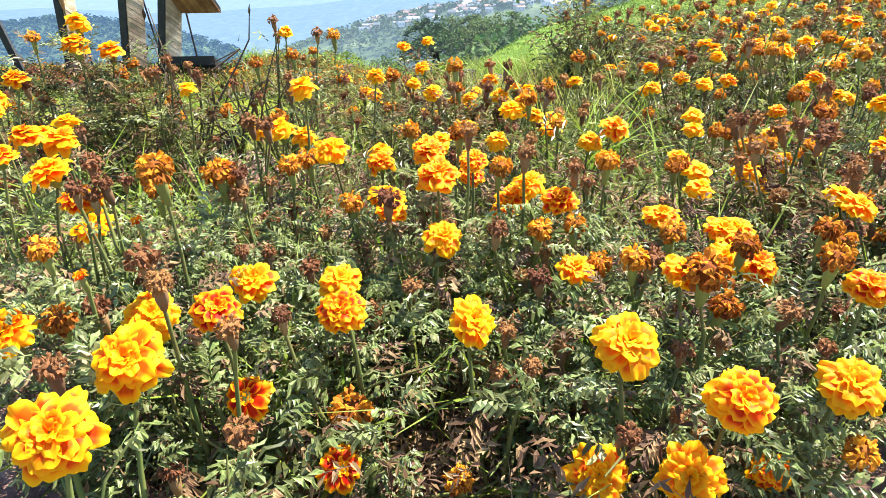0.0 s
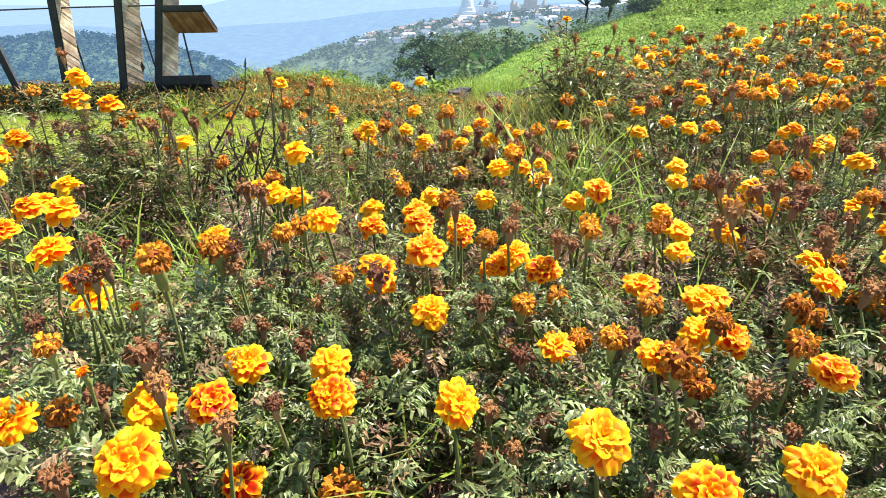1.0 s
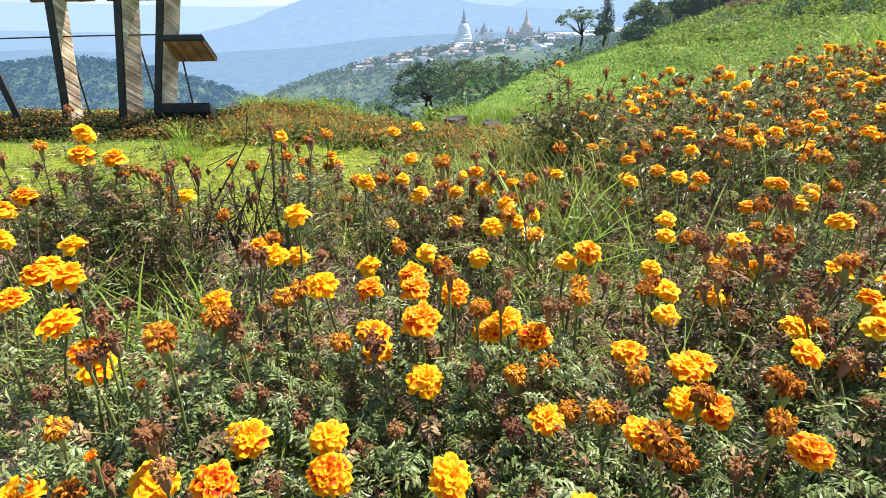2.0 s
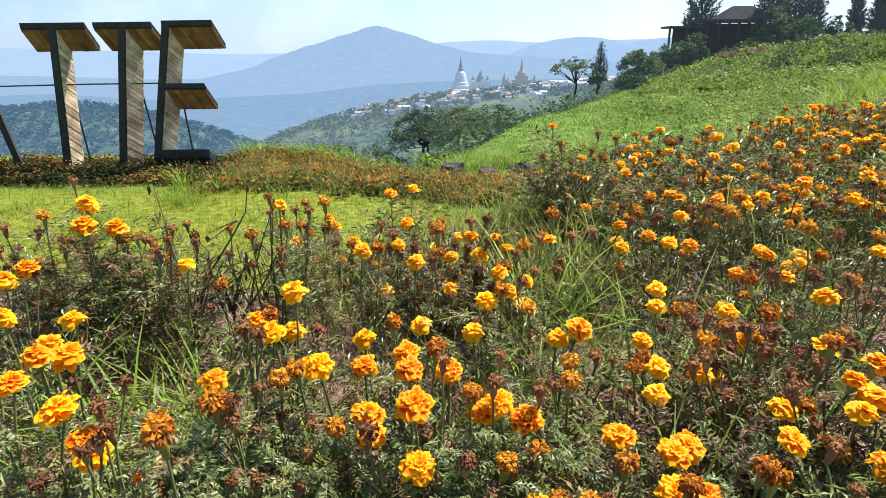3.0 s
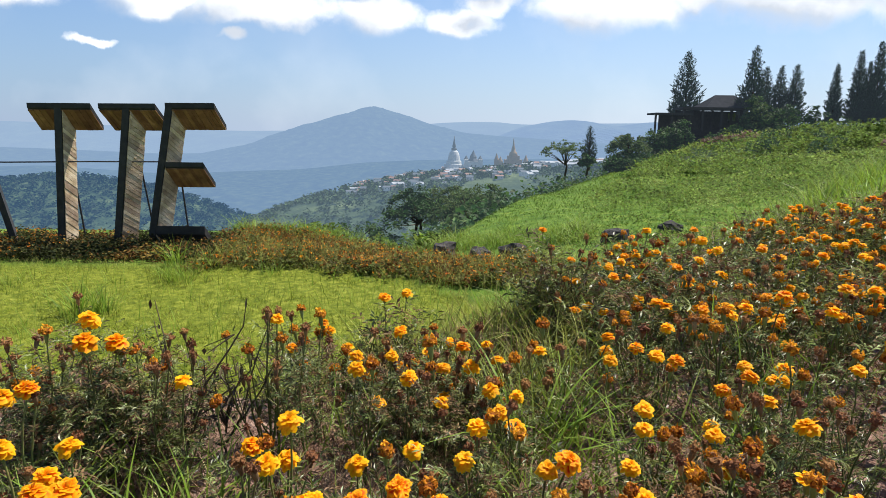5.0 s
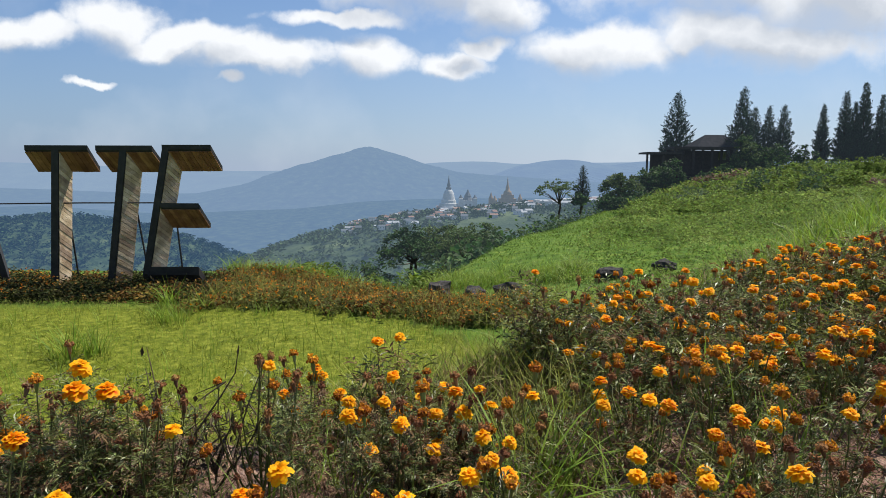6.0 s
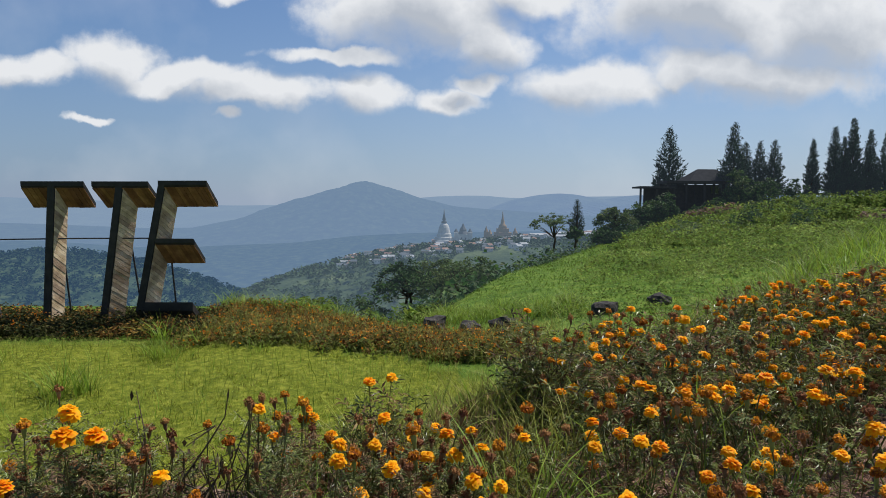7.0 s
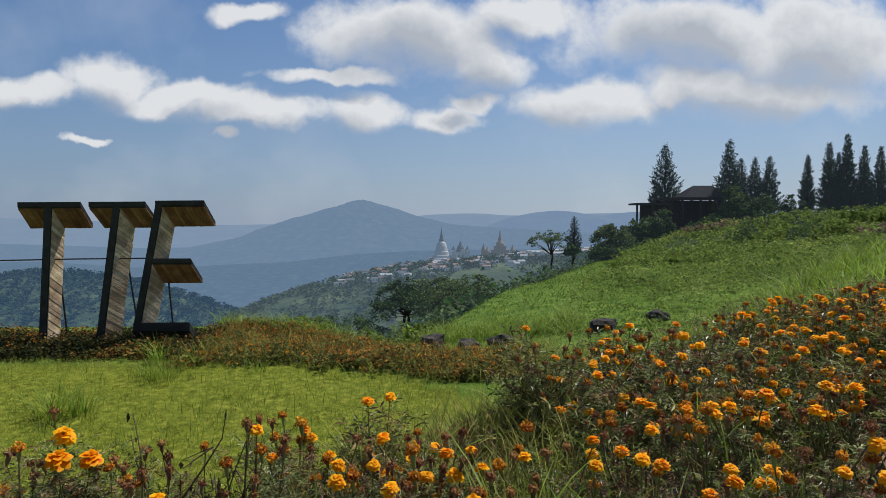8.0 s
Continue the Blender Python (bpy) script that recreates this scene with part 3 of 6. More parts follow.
for x, y, w, d, h, sd in ((0.50, 18.2, .85, .6, .62, 1.3), (1.5, 17.8, 1.05, .6, .52, 2.1), (2.45, 17.4, .85, .6, .62, 3.7), (4.4, 14.4, .64, .5, .46, 4.4), (7.2, 18.2, .75, .6, .48, 5.2)):
    rock(x, y, w, d, h, sd)

# ================= trees, shrubs =================
QUAD = (np.array([(0, 0, 0), (0.32, 0.5, 0.08), (0, 1, 0), (-0.32, 0.5, 0.08)]), np.array([(0, 1, 2, 3)]))


def clump_leaves(centres, radii, per, size, flat_=0.75):
    """Leaves on the shells of many small clumps."""
    C = np.repeat(np.asarray(centres, float), per, 0)
    size = np.repeat(size, per) if isinstance(size, np.ndarray) else size
    R = np.repeat(np.asarray(radii, float), per)
    n = len(C)
    d = rng.normal(size=(n, 3))
    d /= np.linalg.norm(d, axis=1)[:, None]
    P = C + d * (R * u(0.35, 1.0, n))[:, None] * np.array([1, 1, flat_])
    return strew(*QUAD, P, size * u(0.6, 1.4, n), u(0, 6.28, n), u(-0.9, 0.9, n), u(-1, 1, n))


def broadleaf(x, y, h, w, label, mat=M_TREE, clumps=70, per=26, leaf=0.22, base=0.0, z=None, trunk_r=0.12, flat_=0.6, low_=0.35):
    z = float(ground(x, y)) if z is None else z
    ob = thing("tree", label, "tree", m=pose(x, y, z - 0.05))
    wood_pile = Pile()
    wood_pile.add(*tube([(0, 0, -0.3), (0.05 * h, 0, 0.25 * h), (0.02 * h, 0.03 * h, 0.5 * h)], [trunk_r, trunk_r * 0.8, trunk_r * 0.5], 7))
    C, R = [], []
    for i in range(clumps):
        a = u(0, 6.28)
        rr = math.sqrt(u(0.02, 1)) * w / 2
        top = h * (low_ + (1 - low_) * math.sqrt(max(0.05, 1 - (2 * rr / w) ** 2 * 0.8)) * u(0.62, 1.0))
        C.append((rr * math.cos(a), rr * math.sin(a), top - 0.06 * h))
        R.append(w * u(0.055, 0.11))
        if i % 5 == 0:
            e_ = np.array(C[-1])
            wood_pile.add(*tube([(0.02 * h, 0.02 * h, 0.3 * h), e_ * (0.5, 0.5, 0.75) + (0, 0, 0.05 * h), e_], [trunk_r * 0.45, trunk_r * 0.25, trunk_r * 0.08], 5))
    put("trunk", wood_pile.mesh("trunk", M_BARK), ob)
    put("crown", leafy("crown", [clump_leaves(C, R, per, leaf, flat_)], mat), ob)
    return ob


def conifer(x, y, h, w, label, z=None, n=5000, group="row of dark conifers"):
    z = float(ground(x, y)) if z is None else z
    ob = thing("conifer", label, "tree", group=group, m=pose(x, y, z - 0.1))
    put("trunk", Pile().add(*tube([(0, 0, -0.3), (0, 0, h * 0.5), (0.01 * h, 0, h * 0.98)], [0.16, 0.09, 0.015], 6)).mesh("trunk", M_BARK), ob)
    # whorls of up-swept boughs, each a plume of needles
    P, S, Y, T = [], [], [], []
    boughs = 150
    lean = u(0, 6.28)
    for i in range(boughs):
        f = 0.08 + 0.92 * (i + u(0, 1)) / boughs
        reach = w / 2 * ((1 - f) ** 0.7 * 0.96 + 0.04) * u(0.55, 1.15) * (0.8 + 0.2 * min(1, f * 6))
        a = i * 2.4 + u(-0.4, 0.4)
        m = max(4, int(n / boughs * (0.4 + 1.2 * (1 - f))))
        t = u(0.15, 1.0, m)
        t = t ** 0.7
        P.append(np.stack([t * reach * np.cos(a) + rng.normal(0, 0.05 * w * 0.5, m), t * reach * np.sin(a) + rng.normal(0, 0.05 * w * 0.5, m), h * (0.05 + 0.93 * f) + t * t * reach * 0.55 + rng.normal(0, 0.012 * h, m)], 1))
        S.append(u(0.34, 0.75, m) * (0.4 + 0.65 * (1 - f)) * h / 11)
        Y.append(a - 1.57 + rng.normal(0, 0.5, m))
        T.append(u(0.3, 1.3, m))
    P, S, Y, T = (np.concatenate(v) for v in (P, S, Y, T))
    put("crown", leafy("crown", [strew(QUAD[0] * (0.55, 1, 1), QUAD[1], P, S, Y, T, u(-1, 1, len(P)))], M_PINE), ob)
    return ob


for x, y, h, w in ((34.1, 85, 11.4, 5.2), (39.5, 78, 10.6, 4.2), (45.2, 86, 8.8, 3.0), (47.2, 86, 8.9, 3.4), (49.3, 86, 9.1, 3.6), (48.4, 76, 7.9, 2.3), (51.1, 76, 9.4, 2.6), (52.3, 76, 8.2, 2.2), (53.4, 76, 10.5, 2.9), (55.6, 76, 9.1, 2.6), (57.7, 76, 9.0, 2.6)):
    zg = {85: 0.3, 86: 1.2, 78: 0.9, 76: 1.2}[y]
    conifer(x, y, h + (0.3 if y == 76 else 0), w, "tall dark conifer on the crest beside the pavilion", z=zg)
conifer(15.75, 62, 4.1, 2.0, "single young conifer at the meadow's far corner", z=-2.4, n=3600, group="")
broadleaf(13.4, 62, 4.0, 4.4, "thin spreading tree at the meadow's far corner", mat=M_ACACIA, clumps=60, per=30, leaf=0.17, z=-3.4, flat_=0.35, low_=0.35)
broadleaf(15.1, 60, 1.9, 1.6, "dense low shrub under the young conifer", clumps=26, per=26, leaf=0.28, z=-2.8, low_=0.1)
broadleaf(21.6, 68, 3.4, 4.6, "low spreading green tree at the pavilion's foot", mat=M_ACACIA, clumps=90, per=34, leaf=0.24, z=-2.3, low_=0.1)
broadleaf(1.4, 45, 3.6, 4.6, "dense flat-crowned acacia on the slope below", clumps=130, per=44, leaf=0.17, z=-6.2, flat_=0.5, low_=0.05, mat=M_ACACIA)
broadleaf(4.2, 46, 3.7, 4.4, "dense flat-crowned acacia on the slope below", clumps=130, per=44, leaf=0.17, z=-6.3, flat_=0.5, low_=0.05, mat=M_ACACIA)
broadleaf(2.6, 41, 3.4, 5.4, "broad feathery bush tree on the slope below", clumps=110, per=44, leaf=0.15, z=-6.0, flat_=0.5, low_=0.05, mat=M_ACACIA)
broadleaf(-.6, 41.5, 2.7, 5.0, "low bushy green tree on the slope below", clumps=70, per=34, leaf=0.2, z=-6.0, low_=0.02)
broadleaf(-0.9, 43, 3.3, 4.2, "bushy green tree on the slope below", clumps=50, per=34, leaf=0.2, z=-6.0, low_=0.2)
broadleaf(-4.5, 40, 2.6, 5.0, "bushy green tree on the slope below", clumps=50, per=34, leaf=0.2, z=-7.4, low_=0.2)

# ================= temple town on the far ridge =================
def town_ground(x, y):
    f = 1 - (1000 - y) / 620
    return -185 + (town_z(x, y) + 185) * math.sin(f * math.pi / 2) ** 1.2


# town colours with the haze over them mixed in as glow
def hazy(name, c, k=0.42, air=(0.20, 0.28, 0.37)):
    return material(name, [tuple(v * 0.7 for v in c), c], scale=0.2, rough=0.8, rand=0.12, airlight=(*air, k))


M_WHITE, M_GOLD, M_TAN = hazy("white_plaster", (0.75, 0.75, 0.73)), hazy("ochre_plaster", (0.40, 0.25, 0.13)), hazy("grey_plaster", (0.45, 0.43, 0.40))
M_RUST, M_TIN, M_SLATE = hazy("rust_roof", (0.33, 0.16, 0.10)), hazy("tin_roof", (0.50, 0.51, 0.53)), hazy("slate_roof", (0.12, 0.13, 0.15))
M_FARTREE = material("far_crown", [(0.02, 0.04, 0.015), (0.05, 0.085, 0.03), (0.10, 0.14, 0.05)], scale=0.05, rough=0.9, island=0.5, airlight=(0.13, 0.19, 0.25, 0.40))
stupa = thing("stupa", "white bell-shaped stupa with tall spire above the town", "temple", m=pose(39, 985, -64))
put("plinth", Pile().add(*box(-24, 24, -16, 16, -6, 5)).add(*box(-19, 19, -14, 14, 5, 9.5)).mesh("plinth", M_RUST), stupa)
put("dome", Pile().add(*lathe([(21, 5), (20, 9), (15.5, 9.5), (15, 14), (12, 14.5), (11.5, 19), (10, 20), (9.2, 24), (8.2, 29), (6.6, 33), (4.5, 35), (3.4, 36)], 20)).mesh("dome", M_WHITE), stupa)
put("spire", Pile().add(*lathe([(4.2, 36), (4.2, 38.5), (2.2, 40), (3.0, 42), (1.8, 46), (1.0, 51), (0.3, 58)], 12)).mesh("spire", M_SLATE, True), stupa)
hall = thing("temple_hall", "white temple hall with dark tiered roof tower", "temple", m=pose(69, 985, -62))
put("wall", Pile().add(*box(-13, 13, -9, 9, -4, 17)).add(*box(-14, -8, -10, 8, -4, 20)).add(*box(8, 14, -10, 8, -4, 20)).mesh("wall", M_WHITE), hall)
put("roof", Pile().add(*lathe([(9, 17), (5.5, 22), (5.5, 24), (2.5, 29), (0.4, 34)], 8)).mesh("roof", M_SLATE), hall)
for sx in (-11, 11):
    put("turret_roof", Pile().add(*lathe([(4, 20), (2, 23), (0.3, 26)], 8)).mesh("turret_roof", M_SLATE), hall).location = (sx, -1, 0)
for sx in range(-9, 10, 6):
    put("window", Pile().add(*box(sx - 1.2, sx + 1.2, -9.3, -8.95, 6, 12)).mesh("window", M_SLATE), hall)
pag = thing("pagoda", "ochre tiered pagoda with slender spire", "temple", m=pose(132, 990, -54))
put("base", Pile().add(*box(-17, 17, -14, 14, -6, 6)).add(*box(-13, 13, -11, 11, 6, 12)).add(*box(-9, 9, -8, 8, 12, 18)).mesh("base", M_GOLD), pag)
put("spire", Pile().add(*lathe([(7, 18), (6, 23), (3.4, 25), (3.0, 29), (1.5, 34), (0.9, 40), (0.2, 46)], 12)).mesh("spire", M_GOLD, True), pag)
for sx, sz in ((-26, 22), (-20, 17), (20, 20)):
    put("side_tower", Pile().add(*box(-3.5, 3.5, -3.5, 3.5, -6, sz * .55)).add(*lathe([(3.8, sz * .55), (2, sz * .75), (.2, sz)], 8)).mesh("side_tower", M_GOLD), pag).location = (sx, 0, 0)


def town_house(x, y, w, d, h, wall, roof):
    z = town_ground(x, y)
    ob = thing("house", "small hazy house with pitched roof in the temple town", "house", group="houses of the town", m=pose(x, y, z + 1.0, 0, 0, u(-35, 35)))
    put("wall", Pile().add(*box(-w / 2, w / 2, -d / 2, d / 2, -5, h)).mesh("wall", wall), ob)
    r = h * 0.45
    V = [(-w * .56, -d * .6, h), (w * .56, -d * .6, h), (w * .56, d * .6, h), (-w * .56, d * .6, h), (-w * .56, 0, h + r), (w * .56, 0, h + r)]
    put("roof", Pile().add(V, [(0, 1, 5, 4), (2, 3, 4, 5), (0, 4, 3), (1, 2, 5), (3, 2, 1, 0)]).mesh("roof", roof), ob)
    for k in (-1, 1):
        put("window", Pile().add(*box(k * w * .25 - w * .08, k * w * .25 + w * .08, -d / 2 - .15, -d / 2 - .02, h * .3, h * .75)).mesh("window", M_SLATE), ob)


for i in range(185):
    x = u(-118, 290)
    back_ = u(0, 1) ** 1.3
    town_house(x, 985 - 115 * back_ * (0.5 if x > 150 else 1), u(6, 11), u(5, 9), u(3, 5.5), (M_WHITE, M_WHITE, M_TAN, M_GOLD)[int(rng.integers(4))], (M_TIN, M_SLATE, M_RUST, M_SLATE)[int(rng.integers(4))])
for i in range(9):
    xs = 185 + i * 12 + u(-3, 3)
    ob = thing("long_shed", "long low shed with pale tin roof in the town", "shed", group="sheds of the town", m=pose(xs, 975 - (i % 4) * 14, town_ground(xs, 975 - (i % 4) * 14) + 4, 0, 0, u(-6, 6)))
    put("wall", Pile().add(*box(-15, 15, -5, 5, -6, 2.6)).mesh("wall", M_TAN), ob)
    put("roof", Pile().add([(-16, -6, 2.5), (16, -6, 2.5), (16, 6, 2.5), (-16, 6, 2.5), (-16, 0, 4.5), (16, 0, 4.5)], [(0, 1, 5, 4), (2, 3, 4, 5), (0, 4, 3), (1, 2, 5), (3, 2, 1, 0)]).mesh("roof", M_TIN), ob)


def far_woods(name, label, X, Y, Z, size, mat):
    n = len(X)
    C = np.stack([X, Y, Z + size * 0.4], 1)
    V, F = clump_leaves(C, size * 0.62, 11, 1.0, 0.8)
    k = np.repeat(size, 11)
    V = (V.reshape(-1, 4, 3) - V.reshape(-1, 4, 3).mean(1, keepdims=True)) * (k * 0.5)[:, None, None] + V.reshape(-1, 4, 3).mean(1, keepdims=True)
    thing(name, label, "trees", kind="stuff", me=mesh_of(name, V.reshape(-1, 3), F, mat))


X = np.concatenate([u(-330, 300, 3600), u(-120, 300, 800)])
Y = np.concatenate([1000 - 560 * rng.random(3600) ** 1.4, u(890, 985, 800)])
keep = (waves(X, Y, 0.02, 3.0) + 0.5 * waves(X, Y, 0.06, 1.0) > -0.25)
X, Y = X[keep], Y[keep]
# bluish haze over these crowns glows from their material
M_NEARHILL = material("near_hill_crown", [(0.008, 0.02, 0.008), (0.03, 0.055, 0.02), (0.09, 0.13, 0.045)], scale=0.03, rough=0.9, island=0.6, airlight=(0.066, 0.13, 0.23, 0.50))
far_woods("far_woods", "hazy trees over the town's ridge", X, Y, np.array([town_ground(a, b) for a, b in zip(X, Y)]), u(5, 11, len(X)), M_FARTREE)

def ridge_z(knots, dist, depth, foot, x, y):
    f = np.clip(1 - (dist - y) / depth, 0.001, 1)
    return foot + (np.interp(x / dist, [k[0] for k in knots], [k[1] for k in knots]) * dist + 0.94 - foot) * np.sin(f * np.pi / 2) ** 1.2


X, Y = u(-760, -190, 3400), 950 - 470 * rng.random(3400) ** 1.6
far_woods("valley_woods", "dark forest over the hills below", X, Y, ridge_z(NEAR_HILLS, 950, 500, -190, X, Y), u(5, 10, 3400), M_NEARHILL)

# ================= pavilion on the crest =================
# roof and timber glow faintly, in place of the haze before them
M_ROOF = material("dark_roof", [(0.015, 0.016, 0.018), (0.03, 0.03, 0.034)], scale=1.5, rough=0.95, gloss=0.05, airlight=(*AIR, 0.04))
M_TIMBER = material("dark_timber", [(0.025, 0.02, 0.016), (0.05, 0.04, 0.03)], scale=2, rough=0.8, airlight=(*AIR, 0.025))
M_PALE = material("pale_pane", [(0.25, 0.26, 0.26), (0.36, 0.36, 0.36)], scale=2, rough=0.8)
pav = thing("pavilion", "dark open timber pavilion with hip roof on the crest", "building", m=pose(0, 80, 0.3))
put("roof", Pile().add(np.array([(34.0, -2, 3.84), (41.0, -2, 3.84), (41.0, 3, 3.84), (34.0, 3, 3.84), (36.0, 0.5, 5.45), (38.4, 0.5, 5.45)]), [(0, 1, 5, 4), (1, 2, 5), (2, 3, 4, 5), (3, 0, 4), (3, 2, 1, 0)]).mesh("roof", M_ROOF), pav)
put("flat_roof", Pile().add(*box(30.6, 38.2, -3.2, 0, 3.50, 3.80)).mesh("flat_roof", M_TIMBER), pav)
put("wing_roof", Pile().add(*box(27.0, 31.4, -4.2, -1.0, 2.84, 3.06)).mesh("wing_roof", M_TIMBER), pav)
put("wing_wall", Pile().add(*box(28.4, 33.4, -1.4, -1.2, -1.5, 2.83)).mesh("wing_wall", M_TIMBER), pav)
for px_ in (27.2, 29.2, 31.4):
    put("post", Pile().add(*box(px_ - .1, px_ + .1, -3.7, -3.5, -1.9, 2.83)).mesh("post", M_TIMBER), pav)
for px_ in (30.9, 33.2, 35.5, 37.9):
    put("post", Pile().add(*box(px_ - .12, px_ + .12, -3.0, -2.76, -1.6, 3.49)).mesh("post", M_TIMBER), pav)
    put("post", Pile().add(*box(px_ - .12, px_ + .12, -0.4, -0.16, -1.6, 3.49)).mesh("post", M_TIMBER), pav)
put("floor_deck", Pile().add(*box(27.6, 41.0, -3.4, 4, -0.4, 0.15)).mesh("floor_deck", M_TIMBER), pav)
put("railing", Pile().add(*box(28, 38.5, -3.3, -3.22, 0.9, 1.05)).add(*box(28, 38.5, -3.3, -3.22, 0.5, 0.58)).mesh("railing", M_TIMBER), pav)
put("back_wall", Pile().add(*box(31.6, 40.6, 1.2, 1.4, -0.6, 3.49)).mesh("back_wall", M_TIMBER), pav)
put("window_pane", Pile().add(*box(38.2, 39.2, 1.12, 1.18, 2.3, 3.3)).mesh("window_pane", M_PALE), pav, "pale window pane")
perg = thing("pergola", "long low dark pergola roof behind the hedge", "pergola", m=pose(0, 80, 0.3))
put("roof_beam", Pile().add(*box(43.6, 55.8, -1, 2, 2.25, 2.48)).mesh("roof_beam", M_TIMBER), perg)
for px_ in (45, 48, 51, 54):
    put("post", Pile().add(*box(px_ - .1, px_ + .1, -0.8, -0.6, -0.6, 2.24)).mesh("post", M_TIMBER), perg)


def shrub(x, y, w, h, label, mat=M_WEED, z=None, leaf=0.2, clumps=26, per=22, name="shrub", group="shrubs below the pavilion"):
    z = float(ground(x, y)) if z is None else z
    C, R = [], []
    for i in range(clumps):
        a, rr = u(0, 6.28), math.sqrt(u(0, 1)) * w / 2
        C.append((rr * math.cos(a), rr * math.sin(a), h * u(0.1, 0.9) * math.sqrt(max(0.1, 1 - (2 * rr / w) ** 2))))
        R.append(w * u(0.09, 0.16))
    V, F = clump_leaves(C, R, per, leaf)
    ob = thing(name, label, "shrub", group=group, m=pose(x, y, z))
    put("foliage", mesh_of("foliage", V, F, mat), ob)
    st = Pile()
    for c_ in C[:5]:
        st.add(*tube([(0, 0, -0.2), np.array(c_) * (0.5, 0.5, 0.6), c_], [0.04, 0.03, 0.01], 5))
    put("stem", st.mesh("stem", M_BARK), ob)
    return ob


for x, y, w, h in ((28.8, 75.0, 3.4, 5.4), (26.9, 74, 3.2, 5.6), (29.8, 74, 3.0, 5.0), (28.0, 73, 4.0, 4.6), (31.0, 80.5, 4.6, 6.2), (33.2, 74, 3.0, 1.6), (35.6, 74, 3.0, 1.9), (22.8, 70, 5.5, 3.0), (25.9, 73, 4.5, 4.2), (20.5, 66, 4.5, 2.2)):
    shrub(x, y, w, h, "dark green bushy shrub in front of the pavilion", M_TREE, leaf=0.26, clumps=70, per=44)
for x, y, w, h in ((38.6, 74.5, 4.2, 4.6), (38.5, 74.8, 3.0, 6.0), (40.4, 75, 3.0, 4.0), (42.8, 76, 3.4, 4.2), (45.2, 74, 3.0, 3.4), (36.5, 74, 2.4, 1.6)):
    shrub(x, y, w, h, "round dark green garden tree beside the pavilion", M_ACACIA if w > 4 else M_TREE, leaf=0.26, clumps=60, per=40)
for i in range(9):
    shrub(29.0 + i * 0.8 + u(-.3, .3), 67 + u(-1, 2), u(1.6, 2.4), u(1.2, 1.7), "russet flowering shrub on the slope", M_PINK, leaf=0.24, clumps=16)
for i in range(40):
    shrub(28.5 + i * 0.31 + u(-.4, .4), 49 + i * 0.26 + u(-3, 8), u(1.8, 3.2), u(0.5, 2.7) + .03 * i, "green bush on the slope below the pavilion", M_WEED if i % 3 else M_TREE, leaf=0.2, clumps=26)
for i in range(7):
    shrub(42.4 + i * .95, 61.5, 2.0, 2.75, "clipped green hedge plant along the terrace", M_WEED, leaf=0.18, clumps=44, per=30, group="hedge plants")
for x, y, w, h in ((34.4, 53.5, 3.4, 2.9), (36.6, 55, 3.4, 2.9), (32.2, 51, 3.0, 2.0), (38.6, 56, 2.8, 2.3), (35.5, 51, 3.0, 2.1), (33.4, 56, 3.0, 2.3)):
    shrub(x, y, w, h, "tall loose green bush on the slope", M_WEED, leaf=0.2, clumps=50, per=34)
for i in range(4):
    shrub(36.6 + i * .8, 50 + u(-1, 1), 1.5, 1.6 + u(0, .5), "reddish shrub below the hedge", M_PINK, leaf=0.22, clumps=18)


# ================= marigolds =================
def petal(length, width, cup, wav, seed, fine_=False, heat=0.5, grid=(4, 3)):
    """A broad frilled petal along +y on a narrow claw, lobed at its end; the rim value runs from red heart to yellow edge."""
    r_ = np.random.default_rng(seed)
    rows, cols = (8, 9) if fine_ else grid
    ph, ph2, droop, heat = r_.uniform(0, 6.28), r_.uniform(0, 6.28), r_.uniform(0.08, 0.30), heat * r_.uniform(0.7, 1.15)
    lobes = r_.uniform(5.0, 7.5)
    V, W = [], []
    for i in range(rows):
        t = i / (rows - 1)
        half = width / 2 * (0.16 + 0.84 * math.sin(math.pi / 2 * min(1.0, t / 0.66)) ** 1.5)
        for k in np.linspace(-1, 1, cols):
            frill = wav * t * t * (0.42 * math.sin(k * 4.6 + ph) + 0.18 * math.sin(k * 8.0 + ph2 + 2 * t) * abs(k))
            bay = 0.035 * math.cos(k * lobes + ph2) * t ** 6
            V.append((k * half * (1 - 0.10 * t ** 6), length * (t - 0.20 * abs(k) ** 3 * t * t + bay), length * (cup * math.sin(2.3 * t) - droop * t ** 3) + frill * width - 0.07 * width * (1 - k * k) * t))
            edge = max(abs(k) ** 2.6 * min(1, t * 1.5), t ** 4.5)
            e_ = min(1.0, max(0.0, (edge - 0.22) / 0.5))
            W.append(min(1.0, max(0.0, 1 - heat * (1 - e_ * e_ * (3 - 2 * e_)) + 0.05 * math.sin(k * 13 + ph))))
    F = [(i * cols + k, i * cols + k + 1, (i + 1) * cols + k + 1, (i + 1) * cols + k) for i in range(rows - 1) for k in range(cols - 1)]
    return np.array(V), F, np.array(W)


def turned(V, yaw, pitch, off=(0, 0, 0)):
    return V @ turns(np.array([yaw]), np.array([pitch]), np.array([0.0]))[0].T + np.array(off)


